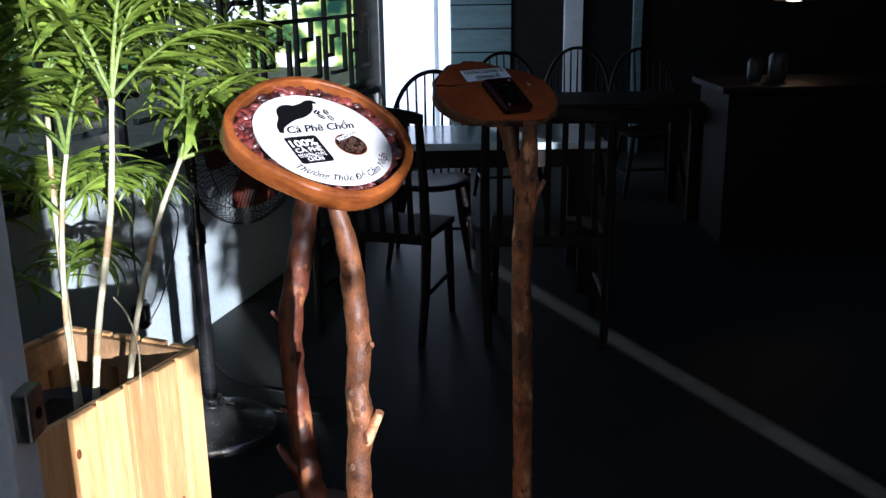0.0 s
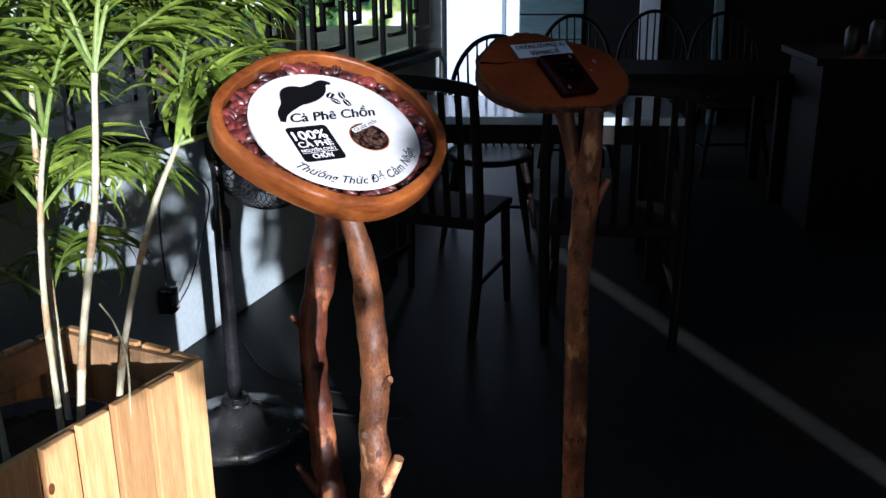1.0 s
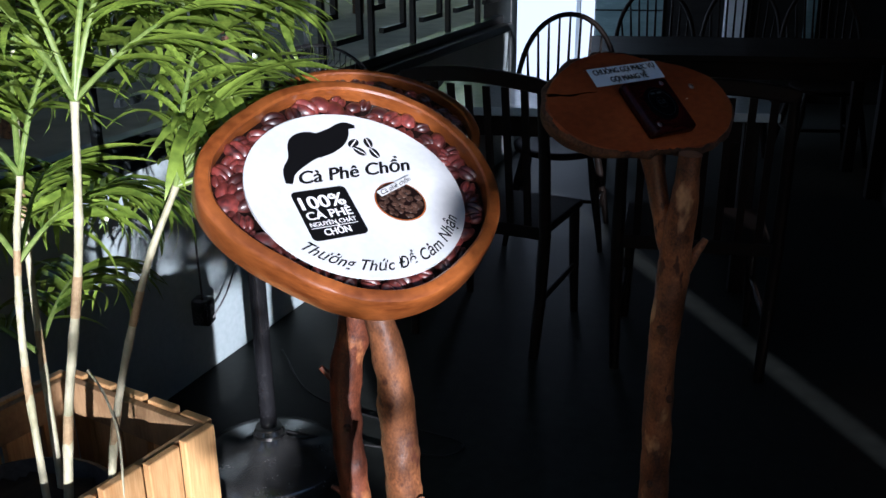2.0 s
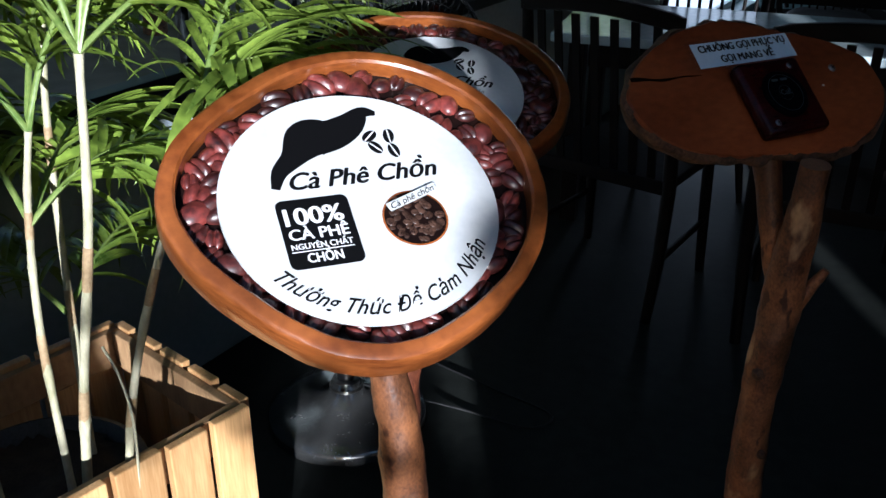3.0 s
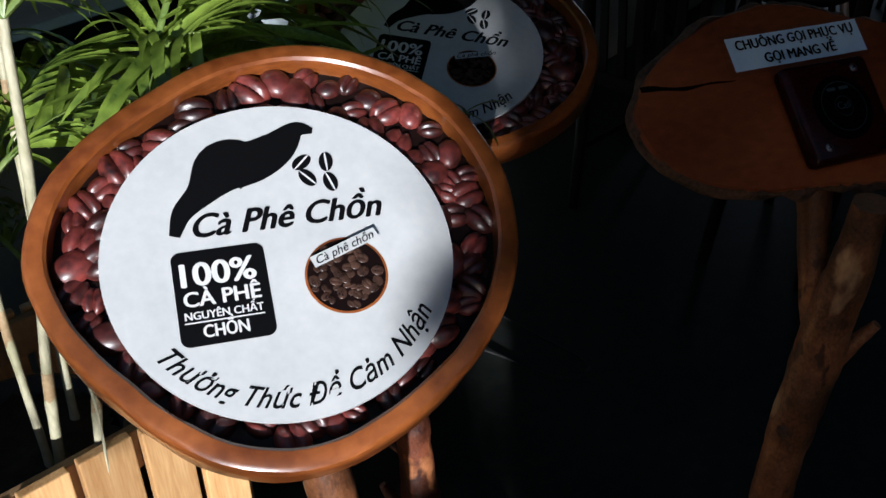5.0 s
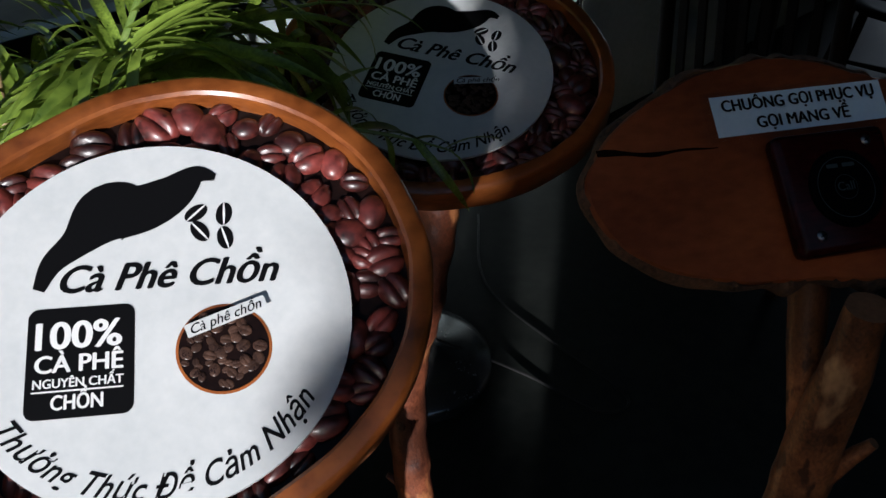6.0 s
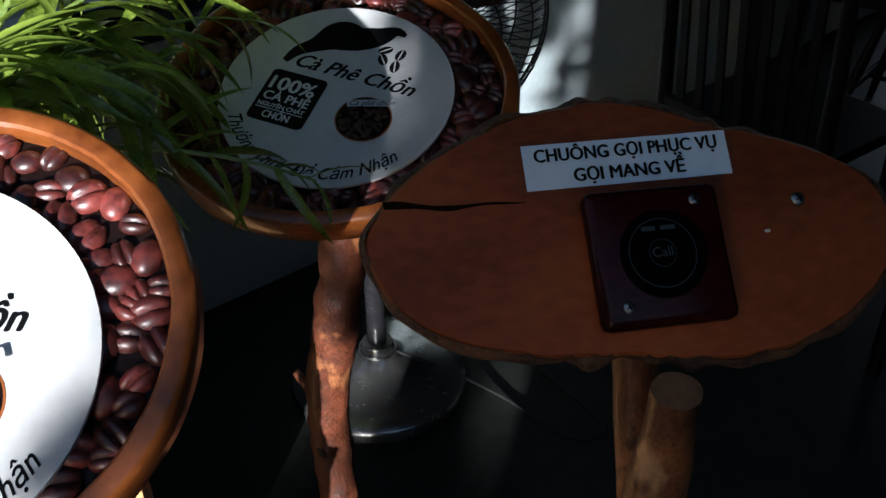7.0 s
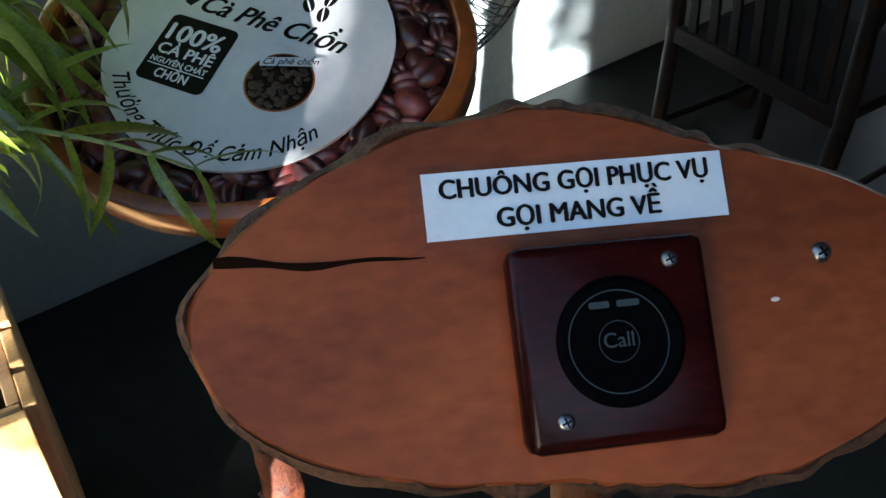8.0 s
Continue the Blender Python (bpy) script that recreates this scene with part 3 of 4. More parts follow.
S1 = facing((-0.1959, 1.8512, 1.1726), (0.7253, 0.6884, 0.0), (-0.5877, 0.6191, 0.5209))
S2 = facing((-0.3228, 2.4344, 1.1079), (0.8667, 0.4989, 0.0), (-0.4606, 0.8002, 0.384))
sign(S1, SIGN_RIM, (0.005, 0.005), (0.0, 0.0), 0.964, 1, "round orange wood framed coffee sign with beans, on a branch post")
sign(S2, SIGN_RIM_2, (0.002, 0.008), (0.0, 0.0), 0.964, 2, "round wood framed coffee sign half behind palm leaves")


def stub(bm, base, tip, r0, r1, seed):
    a, b = Vector(base), Vector(tip)
    tube(bm, [a.lerp(b, k / 5) for k in range(6)], [r0 + (r1 - r0) * k / 5 for k in range(6)], 10, wob=0.25, seed=seed, capmat=1)


def branch_post(name, path, radii, stubs, knots, seed, label, bark=LIMB):
    """A bent natural branch, with cut twigs and swollen knots."""
    ob = thing(name, Matrix.Identity(4), label, "branch post", group="branch posts under the signs")
    fine = smooth_path(path, 12)
    rr = [Vector((r, 0, 0)) for r in radii]
    rad = [p.x for p in smooth_path(rr, 12)]
    bm = bmesh.new()
    tube(bm, fine, rad, 22, wob=0.16, seed=seed, capmat=1)
    part("branch", bm, (bark, CUT), ob, "brown varnished natural branch", smooth=50)
    for s in stubs:
        bm = bmesh.new()
        stub(bm, *s, seed + 3)
        part("twig_stub", bm, (bark, CUT), ob, "short cut twig", smooth=50)
    for x, y, z, r in knots:
        bm = bmesh.new()
        bmesh.ops.create_icosphere(bm, subdivisions=2, radius=r, matrix=Matrix.Translation((x, y, z)) @ Matrix.Diagonal((1, 0.7, 1.25, 1)))
        part("knot", bm, BARK, ob, "dark knot in the wood", smooth=60)
    return ob


branch_post("branch_post", [(-0.190, 1.845, 1.140), (-0.176, 1.825, 1.060), (-0.158, 1.82, 0.990), (-0.146, 1.82, 0.905), (-0.140, 1.82, 0.82), (-0.139, 1.82, 0.745),
                            (-0.146, 1.82, 0.675), (-0.143, 1.82, 0.60), (-0.150, 1.82, 0.47), (-0.155, 1.82, 0.24), (-0.158, 1.83, 0.045)],
            [0.016, 0.017, 0.020, 0.024, 0.025, 0.025, 0.024, 0.028, 0.026, 0.028, 0.032],
            [((-0.140, 1.815, 0.545), (-0.100, 1.800, 0.622), 0.022, 0.009), ((-0.124, 1.81, 0.755), (-0.110, 1.80, 0.770), 0.010, 0.006)],
            [(-0.156, 1.799, 0.665, 0.008), (-0.160, 1.797, 0.50, 0.008)], 1.0, "bent varnished branch holding a round sign")
branch_post("branch_post", [(-0.312, 2.445, 1.085), (-0.318, 2.43, 0.99), (-0.328, 2.43, 0.91), (-0.340, 2.43, 0.83), (-0.362, 2.43, 0.72), (-0.385, 2.43, 0.60), (-0.387, 2.43, 0.47),
                            (-0.380, 2.43, 0.331), (-0.368, 2.43, 0.202), (-0.355, 2.42, 0.10), (-0.340, 2.41, 0.045)],
            [0.026, 0.028, 0.030, 0.031, 0.033, 0.033, 0.032, 0.031, 0.036, 0.036, 0.038],
            [((-0.378, 2.42, 0.14), (-0.440, 2.41, 0.235), 0.024, 0.007), ((-0.408, 2.42, 0.60), (-0.434, 2.415, 0.628), 0.009, 0.006), ((-0.402, 2.42, 0.33), (-0.424, 2.415, 0.345), 0.009, 0.005)],
            [(-0.380, 2.40, 0.50, 0.009)], 5.0, "crooked dark varnished branch holding the rear sign", LIMB_DARK)
branch_post("branch_post", [(0.231, 2.153, 1.160), (0.229, 2.157, 1.09), (0.225, 2.162, 1.03), (0.222, 2.163, 0.97), (0.217, 2.16, 0.89), (0.214, 2.16, 0.78), (0.218, 2.16, 0.64),
                            (0.220, 2.16, 0.50), (0.220, 2.16, 0.35), (0.221, 2.16, 0.22), (0.222, 2.16, 0.045)],
            [0.018, 0.020, 0.024, 0.025, 0.024, 0.023, 0.024, 0.024, 0.023, 0.024, 0.027],
            [((0.216, 2.168, 0.985), (0.178, 2.198, 1.150), 0.013, 0.017), ((0.234, 2.16, 0.968), (0.266, 2.163, 1.026), 0.012, 0.005)],
            [(0.209, 2.138, 0.882, 0.008), (0.230, 2.140, 0.76, 0.006), (0.209, 2.138, 0.60, 0.006)], 9.0, "straight varnished branch post under the bell slab")

# wooden foot slices
for name, centre, rx, ry in (("wooden_base", (-0.325, 2.13, 0), 0.255, 0.38), ("wooden_base", (0.215, 2.12, 0), 0.20, 0.20)):
    bm = bmesh.new()
    shell(bm, (1.0, 0.02, 0.03, 0.01, -0.02, 0.02, 0.01), (0, 0), [(0.0, 0.0), (-0.01, 0.02), (0.0, 0.042), (0.02, 0.047)], n=64, close_first=True, mats=[1, 1, 1, 0], rough=0.03)
    single(name, bm, (SLAB, BARK), "thick oiled wood slice as foot of the posts", "base", smooth=50, m=pose(*centre) @ Matrix.Diagonal((rx, ry, 1, 1)))

# bell slab
S3 = facing((0.1402, 2.2047, 1.2285), (0.668, 0.744, 0.0), (-0.552, 0.496, 0.670))
SLAB_SHAPE = ((0.197, 0.094), (0.994, -0.022, -0.040, -0.014, -0.095, -0.006, -0.045))
slab = thing("bell_slab", S3, "oval reddish wood slice with bark edge and a crack", "wooden slab")
bm = bmesh.new()
shell(bm, SLAB_SHAPE, (0.032, -0.005), [(0.026, -0.034), (0.012, -0.026), (0.001, -0.011), (0.0, -0.003), (0.0025, 0.0)], n=150, close_first=True, mats=[0, 0, 0, 0, 0], rough=0.002)
part("slab", bm, SLAB, slab, "oiled red-brown end grain", smooth=45)
bm = bmesh.new()
shell(bm, SLAB_SHAPE, (0.032, -0.005), [(0.020, -0.037), (0.012, -0.032), (0.002, -0.020), (-0.0050, -0.012), (-0.0040, -0.005), (0.0012, -0.0010), (0.016, -0.036)], n=190, close_last=False, rough=0.008)
part("bark_edge", bm, BARK, slab, "rough dark bark edge", smooth=70)
# crack: a dark wedge that narrows inwards
bm = bmesh.new()
up, dn = [], []
for k in range(15):
    q = k / 14
    x = -0.151 + 0.100 * q
    y = 0.0315 - 0.008 * q + 0.0010 * math.sin(q * 11) - 0.0025 * math.sin(q * 3.1)
    w = (0.0023 + 0.0006 * math.sin(q * 17)) * (1 - q) ** 0.8 + 0.0003
    up.append(bm.verts.new((x, y + w, 0.0006)))
    dn.append(bm.verts.new((x, y - w, 0.0006)))
for k in range(14):
    bm.faces.new((dn[k], dn[k + 1], up[k + 1], up[k]))
part("crack", bm, CRACK, slab, "dark open drying crack")
bm = bmesh.new()
for x, y, r in ((0.1515, 0.0012, 0.0055),):
    bmesh.ops.create_uvsphere(bm, u_segments=16, v_segments=8, radius=r, matrix=Matrix.Translation((x, y, 0)) @ Matrix.Diagonal((1, 1, 0.45, 1)))
screw = part("screw", bm, STEEL, slab, "loose steel screw head", smooth=60)
for a in (0, 90):
    bm = bmesh.new()
    box(bm, (-0.003, -0.0006, 0.0017), (0.003, 0.0006, 0.0027), m=pose(0.1515, 0.0012, 0, 0, 0, a + 25))
    part("cross_slot", bm, INK, screw)
bm = bmesh.new()
bmesh.ops.create_icosphere(bm, subdivisions=2, radius=0.0016, matrix=Matrix.Translation((0.1225, -0.0195, 0)) @ Matrix.Diagonal((1.6, 0.8, 0.5, 1)))
part("paint_fleck", bm, WHITE_INK, slab)

# paper label under tape
label_at = S3 @ pose(0.0282, 0.0442, 0.0012, 0, 0, -1.4)
note = thing("bell_note", label_at, "white paper note with bold black capitals, taped on wood", "note")
bm = bmesh.new()
bmesh.ops.create_grid(bm, x_segments=24, y_segments=6, size=0.5, matrix=Matrix.Diagonal((0.154, 0.0335, 1, 1)))
for v in bm.verts:
    v.co.z = 0.0008 * noise.noise(v.co * 40) + 0.0013
bmesh.ops.solidify(bm, geom=bm.faces[:], thickness=0.0003)
part("paper", bm, LABEL, note, smooth=60)
part("lettering", lettering("CHUÔNG GỌI PHỤC VỤ", 0.137, 0.0, 0.0035, 0.0024, bold=0.040, height=0.0095), INK, note)
part("lettering", lettering("GỌI MANG VỀ", 0.083, 0.0, -0.0125, 0.0024, bold=0.040, height=0.0095), INK, note)
bm = bmesh.new()
flat_round_rect(bm, -0.001, 0, 0.166, 0.042, 0.002, 0.0003)
tape = part("tape", bm, TAPE, note, "yellowed clear tape")
tape.visible_shadow = False

# call bell
bell = thing("call_bell", S3 @ pose(0.0330, -0.0300, 0.0, 0, 0, -1.5), "dark red lacquered square call bell with round button", "call bell")
bm = bmesh.new()
box(bm, (-0.0490, -0.0490, 0.0), (0.0490, 0.0490, 0.019), 0.0065)
part("box", bm, MAHOGANY, bell, "glossy dark red wooden block", smooth=50)
bm = bmesh.new()
tube(bm, [(0, 0, 0.0185), (0, 0, 0.0215), (0, 0, 0.0235)], [0.0310, 0.0307, 0.0285], 48)
button = part("button", bm, BUTTON, bell, "black glossy round button", smooth=40)
for r, w in ((0.0240, 0.0006), (0.0096, 0.0004)):
    bm = bmesh.new()
    flat_ring(bm, -0.002, 0, r - w / 2, r + w / 2, 0.0238)
    part("ring", bm, SILVER_PRINT, button)
part("lettering", lettering("Call", 0.0145, -0.002, -0.0026, 0.0238, bold=0.01, mat=SILVER_PRINT), SILVER_PRINT, button)
for x, w in ((-0.0085, 0.010), (0.0055, 0.011)):
    bm = bmesh.new()
    flat_round_rect(bm, x - 0.001, 0.0175, w, 0.0032, 0.001, 0.0238, 2)
    part("mark", bm, SILVER_PRINT, button)
for x, y in ((0.0295, 0.0365), (-0.0305, -0.0345)):
    bm = bmesh.new()
    bmesh.ops.create_uvsphere(bm, u_segments=16, v_segments=8, radius=0.0043, matrix=Matrix.Translation((x, y, 0.019)) @ Matrix.Diagonal((1, 1, 0.4, 1)))
    sc = part("screw", bm, STEEL, bell, "steel cross-head screw", smooth=60)
    for a in (20, 110):
        bm = bmesh.new()
        box(bm, (-0.0026, -0.0005, 0.0), (0.0026, 0.0005, 0.0012), m=pose(x, y, 0.0196, 0, 0, a))
        part("cross_slot", bm, INK, sc)


# ---- planter and palm ----
F = Vector((-0.375, -0.927, 0)).normalized()
B = Vector((-0.927, 0.375, 0)).normalized()
# local x runs along the front, y to the inside
PL = Matrix(((F.x, B.x, 0, -0.576), (F.y, B.y, 0, 2.203), (0, 0, 1, 0), (0, 0, 0, 1)))
planter = thing("planter_box", Matrix.Identity(4), "tall planter box of upright pine slats", "planter")
PLEN, PWID, PTOP = 0.92, 0.43, 0.612
rnd = random.Random(4)


def slat(x0, x1, y0, y1, top):
    b = bmesh.new()
    box(b, (x0, y0, 0.03), (x1, y1, top), 0.0025)
    bmesh.ops.transform(b, matrix=PL, verts=b.verts)
    bmesh.ops.recalc_face_normals(b, faces=b.faces)
    part("slat", b, PINE, planter)


x = 0.0
while x < PLEN - 0.03:
    w = 0.075 + rnd.uniform(-0.006, 0.008)
    slat(x, min(x + w, PLEN), 0.0, 0.018, PTOP + rnd.uniform(-0.006, 0.004))
    slat(x, min(x + w, PLEN), PWID - 0.018, PWID, PTOP + rnd.uniform(-0.006, 0.004))
    x += w + 0.014
y = 0.022
while y < PWID - 0.05:
    w = 0.066 + rnd.uniform(-0.006, 0.006)
    slat(-0.016, 0.002, y, min(y + w, PWID - 0.02), PTOP + rnd.uniform(-0.006, 0.003))
    slat(PLEN - 0.002, PLEN + 0.016, y, min(y + w, PWID - 0.02), PTOP + rnd.uniform(-0.006, 0.003))
    y += w + 0.016
for z0, z1 in ((0.53, 0.604), (0.27, 0.34), (0.06, 0.13)):
    for lo, hi in (((0.004, 0.019), (PLEN - 0.004, 0.036)), ((0.004, PWID - 0.036), (PLEN - 0.004, PWID - 0.019)), ((0.003, 0.037), (0.020, PWID - 0.037)), ((PLEN - 0.020, 0.037), (PLEN - 0.003, PWID - 0.037))):
        bm = bmesh.new()
        box(bm, (*lo, z0), (*hi, z1), 0.002)
        bmesh.ops.transform(bm, matrix=PL, verts=bm.verts)
        bmesh.ops.recalc_face_normals(bm, faces=bm.faces)
        part("rail", bm, PINE_DARK, planter)
bm = bmesh.new()
box(bm, (0.005, 0.02, 0.0), (PLEN - 0.005, PWID - 0.02, 0.06), 0.002)
bmesh.ops.transform(bm, matrix=PL, verts=bm.verts)
bmesh.ops.recalc_face_normals(bm, faces=bm.faces)
part("bottom_board", bm, PINE_DARK, planter)

kr = random.Random(9)
for k in range(9):
    kx, kz, ks = kr.uniform(0.03, 0.8), kr.uniform(0.12, 0.56), kr.uniform(0.006, 0.011)
    bm = bmesh.new()
    ring = [bm.verts.new(PL @ Vector((kx + ks * 0.8 * math.cos(q * math.pi / 8), -0.0009, kz + ks * 1.3 * math.sin(q * math.pi / 8)))) for q in range(16)]
    bm.faces.new(ring)
    part("knot", bm, KNOT, planter, "dark knot in the pine")
pot_c = PL @ Vector((0.28, 0.215, 0))
pot = thing("flower_pot", pose(pot_c.x, pot_c.y, 0.06), "dark grey round pot with damp soil inside the planter", "pot")
bm = bmesh.new()
shell(bm, (0.172,), (0, 0), [(0.04, 0.0), (0.0, 0.44), (-0.006, 0.45), (0.006, 0.455), (0.012, 0.42)], n=48, close_first=True, close_last=False)
part("pot_wall", bm, POT, pot, smooth=50)
bm = bmesh.new()
bmesh.ops.create_grid(bm, x_segments=24, y_segments=24, size=0.16)
bmesh.ops.delete(bm, geom=[v for v in bm.verts if v.co.xy.length > 0.162], context="VERTS")
for v in bm.verts:
    v.co.z = 0.43 + 0.018 * noise.noise(v.co * 14)
part("soil", bm, SOIL, pot, smooth=80)

palm = thing("areca_palm", Matrix.Identity(4), "leafy areca palm with pale canes in the planter", "palm")
rnd = random.Random(12)
leaf_meshes = []
for v in range(6):
    bm = bmesh.new()
    rows, bend = [], radians(32 + 12 * v)
    y = z = 0.0
    for k in range(8):
        q = k / 7
        w = 0.058 * (math.sin(math.pi * min(1, 0.10 + 0.9 * q)) ** 0.7) * (1 - 0.25 * q) + 0.002
        if k == 7:
            w = 0.001
        rows.append([bm.verts.new((-w, y, z + w * 0.35)), bm.verts.new((0, y, z)), bm.verts.new((w, y, z + w * 0.35))])
        y, z = y + math.cos(bend * q * 1.2) / 7, z - math.sin(bend * q * 1.2) / 7
    for a, b in zip(rows, rows[1:]):
        bm.faces.new((a[0], a[1], b[1], b[0]))
        bm.faces.new((a[1], a[2], b[2], b[1]))
    leaf_meshes.append(mesh_of("leaflet", bm, LEAF, smooth=80))


def frond(base, tip_dir, length, rise, droop, count, leaf, as_parts):
    """An arching leaf: rachis with paired leaflets."""
    d = Vector((*tip_dir, 0)).normalized()
    pts = []
    p, el = Vector(base), radians(rise)
    for k in range(13):
        pts.append(p.copy())
        p += (d * math.cos(el) + Vector((0, 0, math.sin(el)))) * (length / 12)
        el -= radians(droop) / 12 * (0.5 + k / 8)
    bm = bmesh.new()
    tube(bm, pts, [0.0055 * (1 - 0.8 * k / 12) for k in range(13)], 6)
    fr = part("frond", bm, RACHIS, palm, smooth=60)
    joined = None if as_parts else bmesh.new()
    if not as_parts:
        count = int(count * 0.8) * 2
    for i in range(count):
        q = 0.18 + 0.80 * (i // 2) / (count / 2 - 1) if count > 2 else 0.5
        f = q * 12
        k = min(int(f), 11)
        at = pts[k].lerp(pts[k + 1], f - k)
        along = (pts[k + 1] - pts[k]).normalized()
        side = along.cross(Vector((0, 0, 1))).normalized() * (1 if i % 2 else -1)
        out = (side * rnd.uniform(0.6, 0.95) + along * rnd.uniform(0.45, 0.9) + Vector((0, 0, rnd.uniform(-0.35, 0.45)))).normalized()
        ln = 0.86 * leaf * rnd.uniform(0.75, 1.1) * (0.65 + 0.6 * math.sin(math.pi * min(1, q * 0.95)))
        xa = out.cross(Vector((0, 0, 1))).normalized()
        xa = (xa + Vector((0, 0, rnd.uniform(-0.8, 0.8)))).normalized()
        za = xa.cross(out).normalized()
        xa = out.cross(za)
        m = Matrix((xa * ln * rnd.uniform(0.6, 1.1), out * ln, za * ln)).transposed().to_4x4()
        m.translation = at
        me = leaf_meshes[rnd.randrange(6)]
        if as_parts:
            part("leaflet", me, LEAF, fr, at=m)
        else:
            tmp = len(joined.verts)
            joined.from_mesh(me)
            joined.verts.ensure_lookup_table()
            bmesh.ops.transform(joined, matrix=m, verts=joined.verts[tmp:])
    if joined is not None:
        part("foliage", joined, LEAF, fr, smooth=80)["kind"] = "stuff"


CANES = [((-0.82, 2.03, 0.48), (-0.815, 2.03, 0.80), (-0.80, 2.04, 1.00), (-0.78, 2.05, 1.12), 0.0085),
         ((-0.775, 2.01, 0.48), (-0.745, 2.02, 0.72), (-0.690, 2.03, 1.00), (-0.665, 2.04, 1.24), 0.0105),
         ((-0.705, 2.02, 0.48), (-0.665, 2.03, 0.72), (-0.60, 2.06, 0.96), (-0.545, 2.09, 1.10), 0.009),
         ((-0.90, 1.96, 0.48), (-0.915, 1.96, 0.80), (-0.93, 1.97, 1.06), (-0.94, 1.98, 1.20), 0.009),
         ((-0.92, 1.92, 0.48), (-0.90, 1.89, 0.75), (-0.86, 1.86, 0.98), (-0.87, 1.85, 1.10), 0.008),
         ((-0.85, 2.12, 0.48), (-0.87, 2.16, 0.80), (-0.88, 2.20, 1.10), (-0.88, 2.24, 1.28), 0.009)]
bm = bmesh.new()
tube(bm, smooth_path([(-0.705, 2.03, 0.80), (-0.675, 2.02, 0.76), (-0.655, 2.01, 0.68), (-0.662, 2.0, 0.52)], 6), 0.0022, 6)
part("dry_stalk", bm, CANE, palm, "thin dry arching stalk", smooth=60)
tops = []
for a, b, c, d, r in CANES:
    path = smooth_path((a, b, c, d), 8)
    bm = bmesh.new()
    tube(bm, path, [0.70 * r * (1.15 - 0.35 * k / (len(path) - 1)) * (1.18 if k % 6 == 0 else 1.0) for k in range(len(path))], 10, wob=0.05)
    part("cane", bm, CANE, palm, "pale ringed cane", smooth=60)
    bm = bmesh.new()
    tube(bm, path[6:9], [r * 0.84, r * 0.84, r * 0.79], 10, wob=0.15)
    part("sheath", bm, SHEATH, palm, "dry brown leaf sheath", smooth=60)
    for k in (13 + int(r * 4000) % 3,):
        bm = bmesh.new()
        tube(bm, path[k:k + 3], [r * 0.75, r * 0.74, r * 0.72], 10, wob=0.1)
        part("scar", bm, SHEATH, palm, "brown ringed scar on the cane", smooth=60)
    tops.append(Vector(d))
# fronds: from which cane, direction, length, rise, droop, leaflets, leaflet length
FRONDS = [(1, (0.35, 0.95), 0.55, 70, 80, 42, 0.22, True), (1, (-0.7, -0.5), 0.60, 66, 90, 42, 0.22, True), (1, (0.1, 1.0), 0.62, 74, 75, 42, 0.23, True),
          (2, (0.72, 0.70), 0.25, 66, 115, 26, 0.18, True), (2, (-0.1, 1.0), 0.50, 62, 95, 40, 0.21, True), (0, (-0.9, -0.3), 0.55, 60, 90, 40, 0.22, True),
          (0, (0.1, 0.9), 0.45, 66, 85, 38, 0.21, True), (3, (-0.6, 0.6), 0.62, 62, 90, 42, 0.23, False), (3, (-0.5, -0.9), 0.55, 58, 90, 40, 0.22, False),
          (3, (0.25, 0.95), 0.60, 74, 70, 42, 0.23, False), (4, (-0.8, 0.3), 0.52, 60, 95, 38, 0.22, False), (4, (-0.1, -1.0), 0.40, 55, 95, 36, 0.20, False),
          (5, (0.25, 0.95), 0.60, 64, 85, 44, 0.23, False), (5, (-0.6, 0.8), 0.62, 60, 90, 42, 0.23, False), (5, (0.5, 0.3), 0.40, 74, 100, 38, 0.20, False),
          (5, (0.0, 1.0), 0.66, 78, 70, 44, 0.23, False), (1, (-0.9, 0.4), 0.6, 70, 85, 42, 0.23, False), (4, (0.1, 0.9), 0.5, 76, 70, 40, 0.22, False),
          (0, (-0.5, 0.9), 0.5, 50, 100, 38, 0.21, False), (2, (0.8, -0.1), 0.20, 76, 60, 20, 0.16, False), (6, (-0.9, 0.5), 0.50, 35, 80, 40, 0.20, False),
          (6, (-0.3, 0.9), 0.50, 30, 80, 40, 0.20, False), (6, (0.4, 0.9), 0.34, 40, 90, 32, 0.17, False), (7, (-0.9, -0.4), 0.45, 32, 80, 36, 0.19, False),
          (7, (-0.7, 0.8), 0.55, 40, 80, 40, 0.20, False), (8, (-0.2, 1.0), 0.45, 25, 70, 36, 0.18, False), (8, (-0.95, 0.2), 0.4, 28, 70, 34, 0.18, False),
          (2, (0.16, 0.98), 0.34, 55, 75, 26, 0.20, True), (2, (0.62, 0.78), 0.27, 58, 85, 16, 0.19, True),
          (2, (0.72, 0.69), 0.26, 44, 62, 12, 0.15, True), (2, (0.45, 0.89), 0.36, 40, 55, 14, 0.16, True),
          (1, (0.45, 0.90), 0.50, 35, 60, 34, 0.20, False), (5, (0.75, 0.66), 0.45, 45, 70, 34, 0.20, False),
          (2, (0.878, 0.478), 0.39, 14, 30, 20, 0.125, True)]
tops += [Vector((-0.80, 2.04, 0.98)), Vector((-0.92, 1.965, 0.90)), Vector((-0.87, 2.15, 0.76))]
for c, dr, ln, rise, droop, cnt, leaf, whole in FRONDS:
    frond(tops[c], dr, ln, rise, droop, cnt, leaf, whole)


# ---- pedestal fan ----
fan = thing("pedestal_fan", pose(-0.775, 2.985, 0), "black pedestal fan with wire guard and round base", "fan")
bm = bmesh.new()
